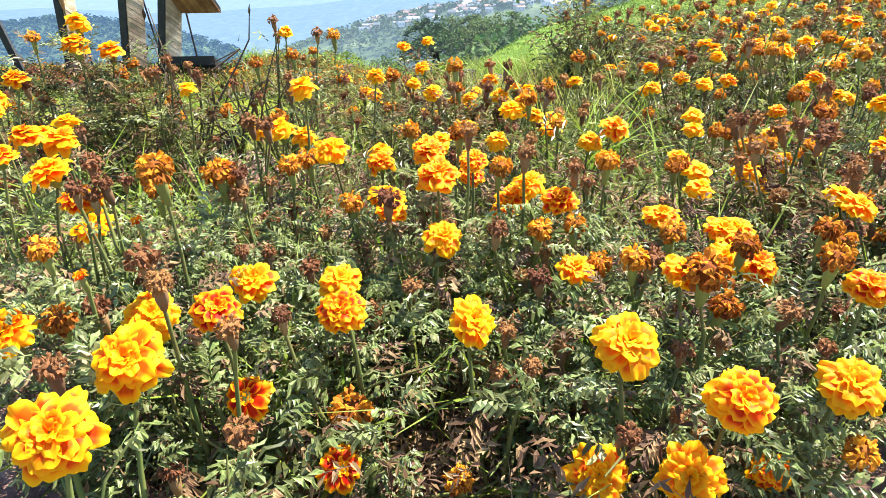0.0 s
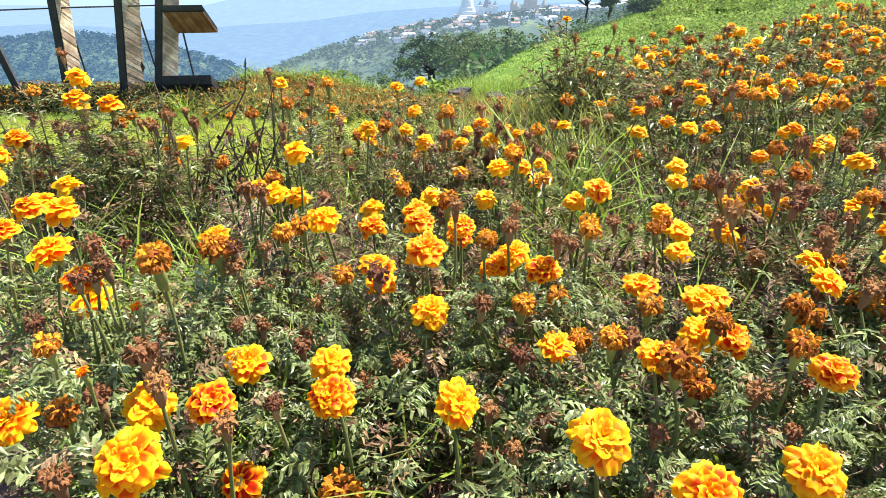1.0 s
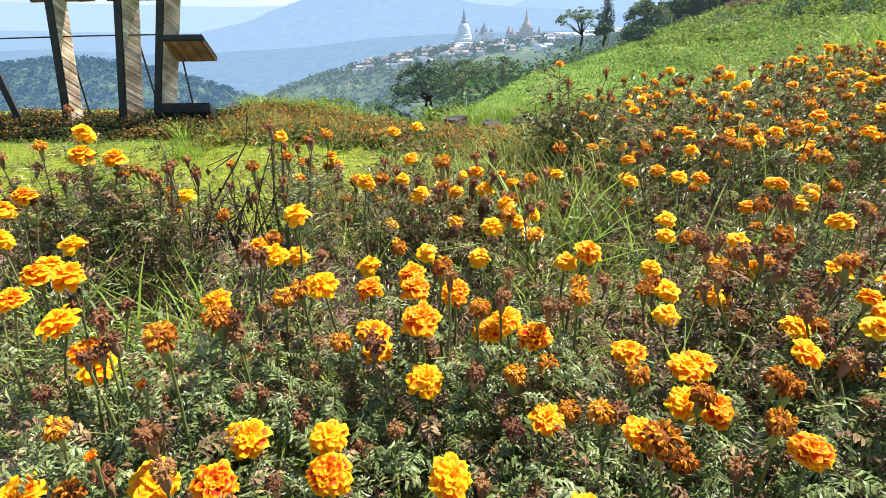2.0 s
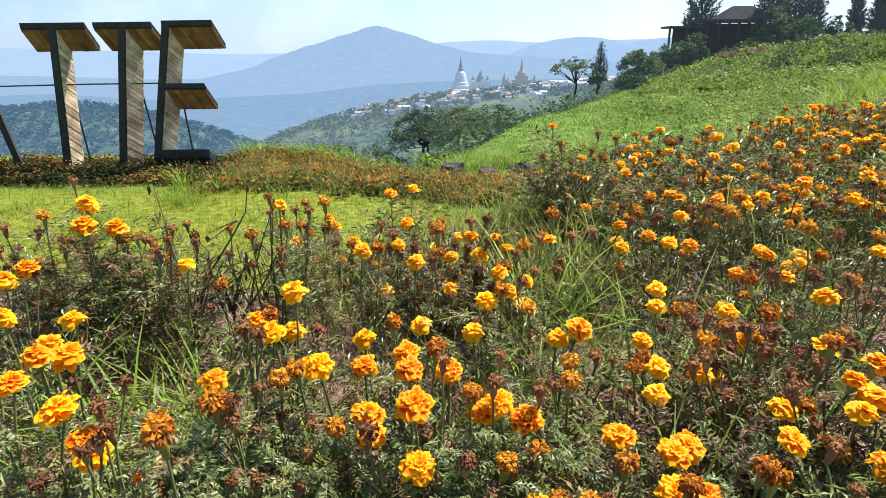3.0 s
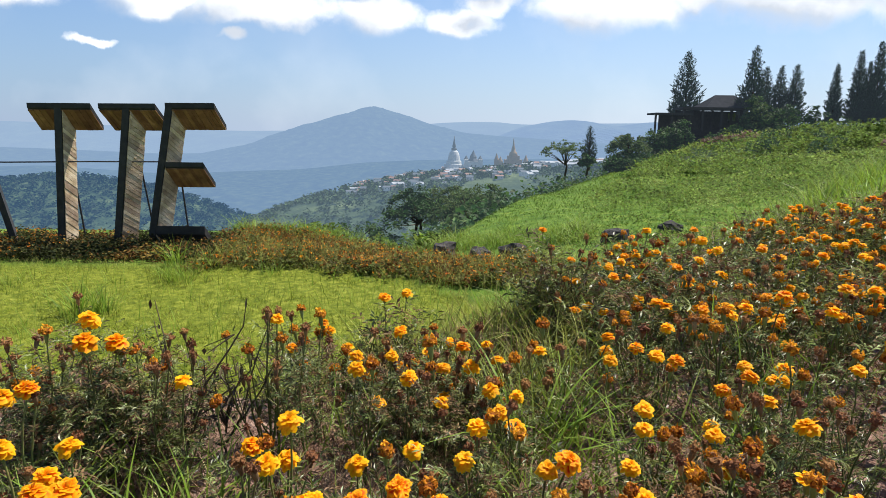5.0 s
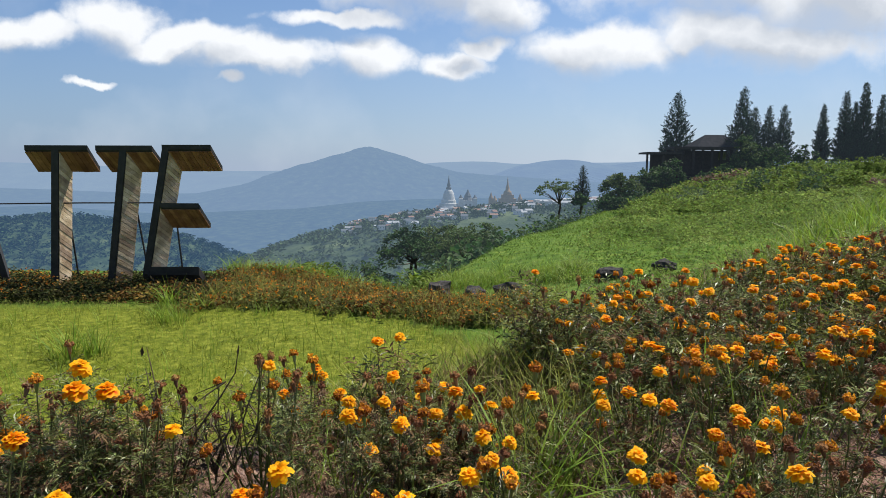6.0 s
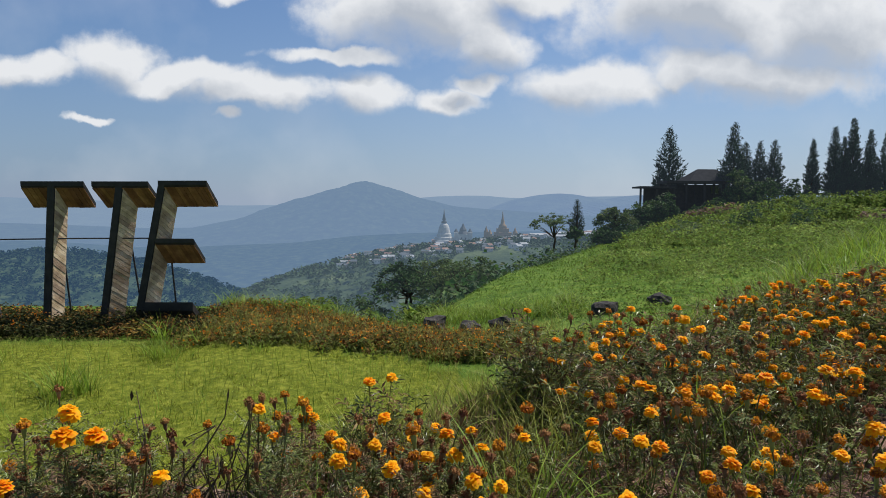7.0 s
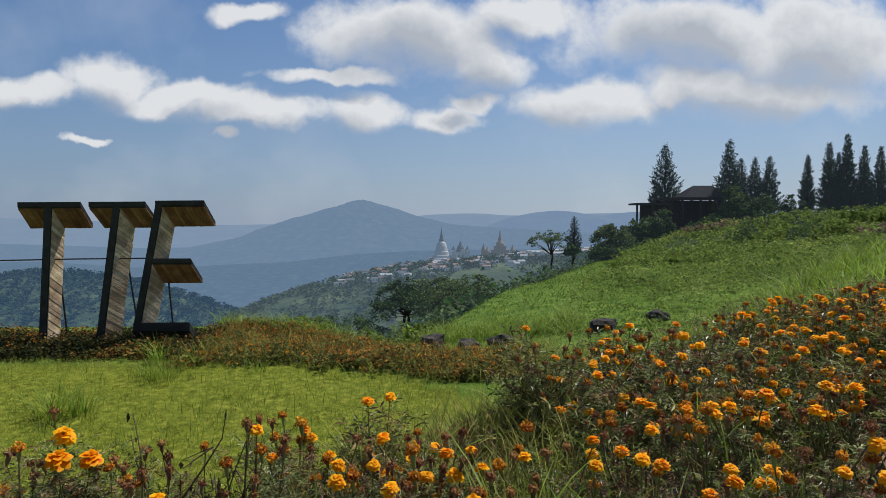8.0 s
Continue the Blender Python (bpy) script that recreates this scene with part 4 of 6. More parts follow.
def open_head(seed, mats, heat=0.5, fine_=False, rings=5, grid=(4, 3)):
    """Double flower, radius 1: rings of frilled petals round a crested heart."""
    r_ = np.random.default_rng(seed)
    pile = Pile()
    plan = ((10, .90, .64, -0.22, -0.06, .10), (9, .82, .60, 0.10, .02, .10), (8, .66, .52, 0.38, .09, .08), (7, .48, .42, 0.68, .14, .06), (5, .34, .32, 1.0, .17, .03))[:rings]
    for ring, (n, ln, wd, pitch, z, rad) in enumerate(plan):
        for i in range(n):
            a = (i + 0.5 * (ring % 2)) * 2 * math.pi / n + r_.uniform(-.2, .2)
            V, F, W = petal(ln * r_.uniform(.80, 1.14), wd * r_.uniform(.8, 1.15), 0.08, r_.uniform(.14, .34), int(r_.integers(1 << 30)), fine_, heat * (1, .95, .85, .7, .6)[ring], grid)
            V = V @ turns(np.array([0.0]), np.array([pitch + r_.uniform(-.2, .2)]), np.array([r_.uniform(-.3, .3)]))[0].T + (0, rad, z)
            pile.add(turned(V, a, 0), F, W)
    for i in range(16 if fine_ else 8):
        a, rr = i * 2.4, 0.24 * math.sqrt(i / 16)
        V, F, W = petal(.30 * r_.uniform(.7, 1.2), .17, 0.1, 0.3, int(r_.integers(1 << 30)), False, .35)
        pile.add(turned(turned(V, 0, 1.25 - rr) + (0, rr, .10 if rings > 2 else .02), a, 0), F, W)
    return pile.mesh("flower_head", mats, smooth=True, key="rim")


def withered_head(seed, mat, radius, height, n, shag, size=(.36, .46), grid=(3, 3)):
    """Shrivelled head: crumpled petals hanging over a rounded crown on a cup."""
    r_ = np.random.default_rng(seed)
    pile = Pile()
    for i in range(n):
        a = i * 2.4 + r_.uniform(-.4, .4)
        f = (i + .5) / n
        phi = math.asin(f) * 0.9
        V, F, W = petal(size[0] * r_.uniform(.7, 1.3), size[1] * r_.uniform(.6, 1.4), r_.uniform(-.2, .8), 1.0, int(r_.integers(1 << 30)), False, .5, grid)
        V = V @ turns(np.array([0.0]), np.array([-shag + (shag + .7) * f ** 2 + r_.uniform(-.3, .3)]), np.array([r_.uniform(-.8, .8)]))[0].T
        V = V + (0, radius * math.cos(phi) * r_.uniform(.7, .95), .16 + .85 * height * math.sin(phi) * r_.uniform(.85, 1.1))
        pile.add(turned(V, a, 0), F, np.clip(.55 * f + .5 * W - .25 + r_.uniform(-.15, .15), 0, 1))
    V, F = lathe([(.05, -.1), (radius * .7, .0), (radius * .85, height * .3), (radius * .6, height * .75), (.03, height * .9)], 6)
    pile.add(V, F, np.full(len(V), .12))
    return pile.mesh("withered_head", mat, key="rim")


def cup_mesh(mat, h, r):
    V, F = lathe([(.10, -h), (.30 * r, -h * .93), (.54 * r, -h * .5), (.58 * r, -h * .1), (.4 * r, .10)], 6)
    return mesh_of("calyx", V, F, mat, smooth=True)


OPEN = [open_head(10 + i, M_PETAL if i % 3 == 1 else M_PETAL_GOLD, (.45, .6, .55, .5, .8, .6)[i]) for i in range(6)]
FINE = {"y": [open_head(30 + i, M_PETAL_GOLD, .64 + .13 * i, True) for i in range(3)], "o": [open_head(34 + i, M_PETAL if i else M_PETAL_GOLD, .68 + .10 * i, True) for i in range(3)],
        "r": [open_head(37, M_PETAL, .98, True), open_head(38, M_PETAL, 1.08, True, 2)]}
OPEN_FAR = [open_head(90 + i, M_PETAL if i % 3 == 1 else M_PETAL_GOLD, (.42, .62, .52)[i], False, 3, (4, 3)) for i in range(3)]
FADED = [withered_head(40 + i, M_FADED, .62, .66, 38, 1.0) for i in range(4)]
DRY = [withered_head(60 + i, M_DRY, (.50, .58, .44, .62)[i], (.62, .55, .8, .5)[i], 26, (.9, 1.1, .5, 1.2)[i]) for i in range(4)]
FADED_NEAR = [withered_head(140 + i, M_FADED, .60, .64, 58, 1.0, (.38, .30), (5, 4)) for i in range(3)]
DRY_NEAR = [withered_head(160 + i, M_DRY, (.50, .56, .44)[i], (.62, .52, .8)[i], 40, (.9, 1.1, .5)[i], (.36, .28), (5, 4)) for i in range(3)]
BUDS = [withered_head(80, M_PETAL_GOLD, .30, .45, 10, -.6)]
CUP_GREEN, CUP_LONG, CUP_STRAW = cup_mesh(M_CALYX, 0.95, .62), cup_mesh(M_CALYX, 1.5, .54), cup_mesh(M_CALYX_DRY, 1.25, .60)


def leaf_shape(pairs, seed):
    """A feathered leaf along +y, length 1: pairs of narrow leaflets and one at the tip."""
    r_ = np.random.default_rng(seed)
    V, F = [], []
    items = []
    for i in range(pairs):
        t = 0.16 + 0.72 * i / pairs
        ln = 0.36 * (0.75 + 0.5 * math.sin(math.pi * (0.25 + 0.6 * i / pairs))) * r_.uniform(.7, 1.2)
        items += [(t, 1, ln), (t + .03, -1, ln)]
    items.append((0.86, 0, 0.34))
    for t, side, ln in items:
        a = side * r_.uniform(0.6, 1.15) + r_.uniform(-.12, .12)
        d = np.array([math.sin(a), math.cos(a), r_.uniform(-.35, .35)])
        p = np.array([-d[1], d[0], 0]) * 0.054 * (1 if side >= 0 else -1)
        b = np.array([0.06 * math.sin(t * 3 + seed), t, 0.22 * math.sin(t * 2.6)])
        k = len(V)
        V += [b, b + d * ln * .5 + p + (0, 0, .02), b + d * ln + (0, 0, -.05), b + d * ln * .5 - p + (0, 0, .02)]
        F.append((k, k + 1, k + 2, k + 3))
    k = len(V)
    V += [np.array((-.012, 0, 0)), np.array((.012, 0, 0)), np.array((.006, .9, .16)), np.array((-.006, .9, .16))]
    F.append((k, k + 1, k + 2, k + 3))
    return np.array(V), np.array(F)


def curled(shape, seed):
    """The same leaf with each leaflet bent in two along its length."""
    r_ = np.random.default_rng(seed)
    V0, F0 = shape
    V, F = [], []
    for q in V0[:-4].reshape(-1, 4, 3):
        a, l_, t_, r2 = q
        m = (l_ + r2) / 2
        up = np.array([0, 0, 1.0]) * np.linalg.norm(t_ - a) * r_.uniform(.05, .2)
        k = len(V)
        e_ = a + (t_ - a) * 1.0 - up * 1.2
        V += [a, l_ + up * .6, m + up * .1, r2 + up * .6, a * .22 + e_ * .78 + (l_ - m) * .7, a * .22 + e_ * .78 + (r2 - m) * .7, e_]
        F += [(k, k + 1, k + 2, k + 3), (k + 2, k + 1, k + 4, k + 6), (k + 2, k + 6, k + 5, k + 3)]
    k = len(V)
    V += list(V0[-4:])
    F.append((k, k + 1, k + 2, k + 3))
    return np.array(V), np.array(F)


LEAVES = [leaf_shape(4, 1), leaf_shape(5, 2), leaf_shape(3, 3)]

LEAF_FAR = leaf_shape(3, 3)
LEAVES_NEAR = [curled(leaf_shape(p_, 11 + p_), 90 + p_) for p_ in (5, 6, 4)]


def clear_of_heads(P):
    """True for leaves that lie neither over the face of an open flower nor over the patches of bare soil."""
    ok = np.ones(len(P), bool)
    for x, y, a, b in BARE:
        ok &= ((P[:, 0] - x) / a) ** 2 + ((P[:, 1] - y) / b) ** 2 > 1
    for h, n, size in OPEN_FACES:
        d = P - h
        along = d @ n
        off = np.linalg.norm(d - along[:, None] * n, axis=1)
        ok &= ~((along > -.012) & (along < .13) & (off < size * .72 + .015))
    return ok


OPEN_FACES = []
BARE = [(-.32, 1.26, .15, .13), (-.50, 1.78, .11, .16), (-.20, 1.72, .10, .10), (-.05, 1.30, .10, .08), (-.42, 1.42, .10, .10), (.84, .97, .17, .08), (.02, .52, .07, .10)]


def foliage_mesh(tips, n, seed, reach=0.13, old=0.15, near=False, far=False, foot=(0, 0, 0), bushy=False):
    """Leaves along the branches towards the tips, and a bushy skirt."""
    r_ = np.random.default_rng(seed)
    tips = np.asarray(tips, float)
    y_ = foot[1]
    parts_, slots = [], []
    for shape, share in zip(LEAVES_NEAR if near else [LEAF_FAR] * 3 if far else LEAVES, (0.4, 0.35, 0.25)):
        m = max(3, int(n * share))
        high = tips[tips[:, 2] > .6 * tips[:, 2].max()] if bushy else tips
        tip = high[r_.integers(len(high), size=m)]
        t = r_.uniform(0.35 if bushy else 0.2, 0.93, m)
        bend = np.stack([tip[:, 0] * t ** 0.8, tip[:, 1] * t ** 0.8, tip[:, 2] * t], 1) + r_.normal(0, .034, (m, 3)) * (1.25 - t)[:, None]
        skirt = r_.random(m) < 0.5
        a, rr = r_.uniform(0, 6.28, m), reach * np.sqrt(r_.random(m))
        bush = np.stack([rr * np.cos(a), rr * np.sin(a), tips[:, 2].max() * r_.uniform(0.15, 0.86, m)], 1)
        P = np.where(skirt[:, None], bush, bend)
        yaw = np.where(skirt, a - 1.57 + r_.normal(0, .6, m), r_.uniform(0, 6.28, m))
        keep = clear_of_heads(P + foot)
        P, yaw, m = P[keep], yaw[keep], int(keep.sum())
        V, F = strew(*shape, P, r_.uniform(.028, .054, m) * (1.9 if far else .9 if y_ > 1.3 else 1), yaw, r_.uniform(-.35, .9, m), r_.uniform(-.6, .6, m))
        parts_.append((V, F))
        slots.append(np.repeat((r_.random(m) < old).astype(int), len(shape[1])))
    me = leafy("foliage", parts_, [M_LEAF if y_ < .95 else M_LEAF_WARM, M_LEAF_OLD])
    me.polygons.foreach_set("material_index", np.concatenate(slots).astype(np.int32))
    return me


def head_on(plant, kind, at, size, tilt, face, r_, near=False, far=False):
    """Sets one head on the plant. kind: o open, f fading, d dried, b bud. tilt: degrees off upright, towards the heading face."""
    tint, kind = (kind, "o") if kind in "yr" else ("o", kind)
    spec = {"o": (OPEN, "flower_head", CUP_GREEN, ""), "f": (FADED, "flower_head", CUP_LONG, "fading rust-orange bloom"),
            "d": (DRY, "seed_head", CUP_STRAW, "dried brown seed head"), "b": (BUDS, "bud", CUP_LONG, "half-open yellow bud")}[kind]
    heads_ = FADED_NEAR if kind == "f" and near else DRY_NEAR if kind == "d" and near else FINE[tint] if kind == "o" and near else OPEN_FAR if kind == "o" and far else spec[0]
    me = heads_[int(r_.integers(len(heads_)))]
    n = Vector((math.sin(radians(tilt)) * math.cos(face), math.sin(radians(tilt)) * math.sin(face), math.cos(radians(tilt))))
    q = n.to_track_quat("Z", "Y").to_matrix().to_4x4()
    s = size / 2 * {"o": 1.03, "d": 1.16, "f": 1.08}.get(kind, 1.0)
    m = Matrix.Translation(at) @ q @ pose(0, 0, 0, 0, 0, r_.uniform(0, 360)) @ Matrix.Diagonal((s, s, s * ((.92 if near else 1.12) if kind == "o" else 1.1), 1))
    h = put(spec[1], me, plant, spec[3], m)
    put("calyx", spec[2], h, "green tapered cup" if kind in "ofb" else "straw-brown dried cup")
    return n


def marigold(x, y, heads, seed, leaves=46, label="bushy marigold plant with yellow and orange double blooms", old=0.15, group="marigold plants", reach=0.13):
    """heads: (dx, dy, height over the plant's foot, size, kind, tilt, heading)."""
    r_ = np.random.default_rng(seed)
    z = float(ground(x, y))
    plant = thing("marigold_plant", label, "flower", group=group, m=pose(x, y, z))
    stems = Pile()
    tips = []
    for dx, dy, h, size, kind, tilt, face in heads:
        n = head_on(plant, kind, (dx, dy, h), size, tilt, face, r_, math.hypot(x, y) < 1.0, y > 2.1)
        end = np.array((dx, dy, h)) - np.array(n) * size * (0.36 if kind in "oyr" else 0.72)
        knee = np.array((dx * .75 + r_.uniform(-.1, .1) * h, dy * .75 + r_.uniform(-.1, .1) * h, h * .62))
        t = np.linspace(0, 1, 7)[:, None]
        foot = np.array((r_.uniform(-.012, .012), r_.uniform(-.012, .012), -0.02))
        mid = np.array((dx * .45 + r_.uniform(-.12, .12) * h, dy * .45, h * .22))
        C = (1 - t) ** 3 * foot + 3 * (1 - t) ** 2 * t * mid + 3 * (1 - t) * t ** 2 * knee + t ** 3 * end
        stems.add(*tube(C[::1 if y < 1.2 else 2], np.linspace(.0034, .0018, 7)[::1 if y < 1.2 else 2], 5 if y < 1.2 else 3, False))
        tips.append(end)
        for _ in range(3 if y < 1.9 else 1):       # bare side shoots
            q = r_.uniform(.25, .75)
            b_ = C[int(q * 6)]
            e_ = b_ + np.array((r_.normal(0, .035), r_.normal(0, .035), r_.uniform(.02, .09) * (.5 + h)))
            stems.add(*tube([b_, (b_ + e_) / 2 + r_.normal(0, .006, 3), e_], [.0018, .0014, .0008], 3, False))
            if e_[2] < h:
                tips.append(e_)
    put("stem", stems.mesh("stem", M_STEM, smooth=True), plant)
    put("foliage", foliage_mesh(tips, leaves, seed + 7, reach, old, math.hypot(x, y) < 0.85, y > 2.1, (x, y, z), 1.25 < y < 2.1 and (x < -.66 or -.45 < x < .2)), plant)
    return plant


# blooms of the front plants: x, y, z, size, kind, tilt
FRONT_LEFT = [(-.23, .305, .31, .057, "y", 42), (-.225, .39, .305, .058, "y", 40), (-.19, .48, .295, .045, "r", 30), (-.175, .47, .207, .047, "r", 50), (-.26, .50, .278, .052, "y", 35),
              (-.19, .58, .27, .05, "y", 28), (-.40, .50, .26, .055, "y", 30), (-.26, .51, .325, .034, "d", 10), (-.22, .45, .33, .028, "d", 12), (-.17, .45, .29, .026, "d", 8),
              (-.26, .36, .315, .026, "d", 8), (-.34, .50, .34, .028, "f", 10), (-.33, .48, .28, .032, "f", 20), (-.30, .48, .325, .02, "b", 12)]
FRONT_MID = [(-.085, .50, .16, .050, "f", 25), (-.09, .45, .14, .046, "r", 50), (.02, .47, .10, .034, "f", 20), (-.09, .52, .27, .052, "o", 30), (-.10, .58, .27, .046, "y", 20),
             (.035, .54, .243, .052, "o", 42), (-.14, .62, .26, .025, "d", 8), (-.14, .50, .27, .022, "d", 6), (.09, .50, .21, .024, "d", 10), (.005, .70, .263, .048, "o", 32)]
FRONT_RIGHT = [(.155, .43, .288, .058, "y", 32), (.24, .40, .255, .058, "o", 42), (.36, .45, .23, .058, "y", 32), (.14, .42, .16, .056, "y", 50), (.21, .40, .175, .058, "o", 48),
               (.31, .45, .13, .040, "r", 60), (.36, .42, .18, .034, "f", 40), (.23, .50, .23, .024, "d", 8), (.16, .42, .20, .026, "d", 30), (.35, .55, .24, .03, "d", 14)]
SECOND = [(.25, .525, .297, .048, "f", 20), (.37, .66, .243, .052, "o", 20), (.41, .53, .283, .046, "o", 22), (.38, .545, .30, .036, "f", 14), (.24, .55, .29, .044, "o", 18),
          (.29, .56, .24, .036, "f", 15), (.33, .66, .25, .05, "o", 18), (.36, .74, .25, .048, "o", 20), (.44, .88, .17, .05, "o", 20), (.34, .64, .27, .036, "f", 10)]
MIDDLE = [(.0, .75, .327, .058, "o", 25), (.05, .97, .255, .05, "o", 18), (-.01, .85, .327, .05, "o", 18), (.12, .81, .293, .046, "o", 18), (.16, .79, .277, .052, "r", 22), (.10, .90, .222, .048, "o", 25),
          (-.15, .86, .33, .05, "o", 18), (-.09, .93, .29, .048, "o", 18), (-.25, .98, .33, .05, "o", 15), (-.22, 1.03, .385, .05, "o", 15), (.285, 1.01, .317, .054, "o", 20), (.25, 1.03, .29, .044, "o", 15),
          (.04, .80, .36, .026, "d", 8), (.13, .87, .33, .024, "d", 8)]
LEFT = [(-.42, .71, .28, .05, "o", 25), (-.455, .71, .35, .054, "o", 18), (-.53, .87, .345, .056, "o", 12), (-.56, .84, .36, .05, "o", 12), (-.28, .61, .375, .042, "f", 12), (-.32, .88, .295, .046, "o", 18),
        (-.27, .75, .325, .044, "f", 12), (-.25, .75, .30, .03, "d", 12), (-.38, .66, .33, .024, "d", 6), (-.36, .60, .36, .022, "d", 6)]
EDGE_LEFT = [(-.75, 1.35, .42, .064, "o", 8), (-.71, 1.41, .40, .062, "o", 8), (-.76, 1.40, .46, .057, "o", 8), (-.87, 1.41, .42, .034, "f", 8), (-.535, 1.35, .327, .042, "o", 12), (-.80, 1.43, .50, .026, "d", 5), (-.93, 1.36, .41, .03, "d", 8),
             (-.62, 1.40, .35, .024, "f", 8), (-.88, 1.25, .33, .057, "o", 14)]
EDGE_MID = [(-.42, 1.48, .35, .036, "f", 8), (-.35, 1.54, .36, .036, "f", 8), (-.27, 1.66, .39, .038, "f", 8), (-.14, 1.40, .34, .046, "o", 12), (-.11, 1.46, .32, .04, "f", 10), (-.02, 1.47, .29, .05, "o", 14), (.03, 2.05, .145, .05, "o", 12),
            (-.58, 1.80, .28, .03, "f", 8), (.11, 2.08, .172, .048, "o", 12), (.0, 1.16, .26, .046, "o", 14), (-.11, 1.12, .25, .048, "o", 16), (.13, 1.14, .32, .048, "o", 12), (-.05, 2.19, .32, .048, "o", 8), (-.13, 2.19, .305, .05, "o", 8), (-.40, 1.62, .40, .026, "d", 5)]
RIGHT_NEAR = [(.61, 1.92, .20, .05, "o", 12), (.71, 1.74, .25, .052, "o", 12), (.72, 1.62, .28, .05, "o", 12), (.73, 2.37, .20, .048, "o", 10), (.84, 1.58, .21, .05, "o", 14), (.75, 1.44, .17, .05, "o", 14), (1.11, 1.75, .205, .056, "o", 12), (1.06, 1.72, .18, .05, "o", 14),
              (.66, 1.78, .26, .05, "o", 10), (.74, 1.70, .22, .036, "f", 8), (.56, 1.40, .24, .046, "o", 12), (.60, 1.30, .22, .04, "f", 10)]
RIGHT_FAR = [(.91, 2.50, .22, .054, "o", 10), (1.25, 2.57, .27, .05, "o", 10), (1.71, 2.40, .29, .05, "o", 8), (1.79, 3.19, .32, .056, "o", 8), (2.63, 4.13, .36, .056, "o", 8), (2.03, 2.76, .25, .05, "o", 8), (1.67, 2.36, .24, .05, "o", 10),
             (1.66, 2.96, .35, .056, "o", 8), (1.38, 2.83, .37, .056, "o", 8), (1.11, 2.62, .33, .05, "o", 8), (.79, 2.48, .32, .05, "o", 8), (1.57, 2.48, .18, .048, "o", 10), (1.84, 2.58, .31, .05, "o", 8)]
RIGHT_CREST = [(.53, 2.69, .48, .04, "o", 5), (.82, 2.65, .32, .05, "o", 8), (.68, 2.77, .33, .044, "o", 8), (1.44, 3.25, .40, .05, "o", 8), (2.19, 3.42, .30, .05, "o", 8)]

EXTRA_MID = [(0.05, 0.90, 0.30, 0.05, "o", 15), (-0.02, 0.94, 0.31, 0.05, "o", 15), (-0.21, 0.86, 0.30, 0.036, "f", 12), (-0.19, 0.89, 0.30, 0.036, "f", 12), (-0.31, 1.10, 0.30, 0.05, "o", 12), (-0.27, 1.06, 0.32, 0.036, "f", 12), (-0.23, 1.05, 0.30, 0.046, "o", 12),
             (-0.11, 0.76, 0.28, 0.036, "f", 12), (-0.07, 0.80, 0.28, 0.05, "o", 18), (-0.05, 1.09, 0.29, 0.036, "f", 12), (0.03, 0.88, 0.34, 0.036, "f", 12), (0.10, 0.82, 0.27, 0.046, "o", 18), (0.10, 1.08, 0.28, 0.046, "o", 12), (0.22, 1.17, 0.28, 0.036, "f", 12), (0.26, 0.96, 0.27, 0.036, "f", 12), (0.16, 1.15, 0.33, 0.036, "f", 12)]
EXTRA_RIGHT = [(0.43, 1.01, 0.24, 0.05, "o", 12), (0.41, 1.03, 0.24, 0.036, "f", 12), (0.29, 0.77, 0.26, 0.048, "o", 15), (0.39, 0.77, 0.24, 0.05, "o", 15), (0.53, 1.01, 0.22, 0.046, "o", 12), (0.54, 1.10, 0.25, 0.036, "f", 12), (0.55, 1.37, 0.25, 0.048, "o", 12), (0.52, 1.29, 0.24, 0.046, "o", 12), (0.55, 1.25, 0.24, 0.036, "f", 12),
               (0.68, 1.28, 0.23, 0.048, "o", 12), (0.45, 1.16, 0.22, 0.046, "o", 12), (0.56, 1.70, 0.25, 0.048, "o", 12), (0.92, 1.63, 0.26, 0.048, "o", 12), (1.00, 1.57, 0.24, 0.046, "o", 12), (1.05, 1.42, 0.24, 0.036, "f", 12), (1.19, 1.55, 0.28, 0.046, "o", 12)]
EXTRA_LEFT = [(-0.27, 0.78, 0.31, 0.036, "f", 12), (-0.34, 0.73, 0.31, 0.036, "f", 12), (-0.40, 0.67, 0.33, 0.05, "o", 15), (-0.59, 0.92, 0.34, 0.046, "o", 12), (-0.62, 1.04, 0.33, 0.046, "o", 12), (-0.56, 0.78, 0.35, 0.048, "o", 12), (-0.67, 0.94, 0.38, 0.046, "o", 12), (-0.78, 1.18, 0.38, 0.05, "o", 12), (-0.77, 1.19, 0.36, 0.03, "d", 12),
              (-0.68, 1.44, 0.36, 0.03, "f", 12), (-0.59, 1.34, 0.36, 0.03, "d", 12), (-0.57, 1.36, 0.38, 0.028, "d", 30), (-0.46, 1.35, 0.27, 0.036, "f", 12), (-0.38, 1.52, 0.44, 0.028, "d", 12), (-0.36, 1.54, 0.42, 0.036, "o", 12), (-0.27, 1.45, 0.42, 0.028, "d", 12)]
DRIED_MID = [(-0.29, 0.96, 0.34, 0.032, "d", 12), (-0.26, 0.94, 0.34, 0.032, "d", 12), (-0.25, 0.76, 0.32, 0.032, "d", 12), (-0.06, 0.72, 0.30, 0.034, "d", 12), (-0.06, 0.75, 0.28, 0.046, "o", 12), (0.08, 0.78, 0.32, 0.034, "f", 12), (0.11, 0.77, 0.34, 0.03, "d", 12), (0.18, 0.80, 0.31, 0.03, "d", 12), (0.23, 0.83, 0.31, 0.036, "f", 12),
             (0.12, 0.69, 0.27, 0.034, "f", 12), (0.07, 0.69, 0.27, 0.03, "d", 12), (0.17, 0.73, 0.26, 0.034, "f", 12)]
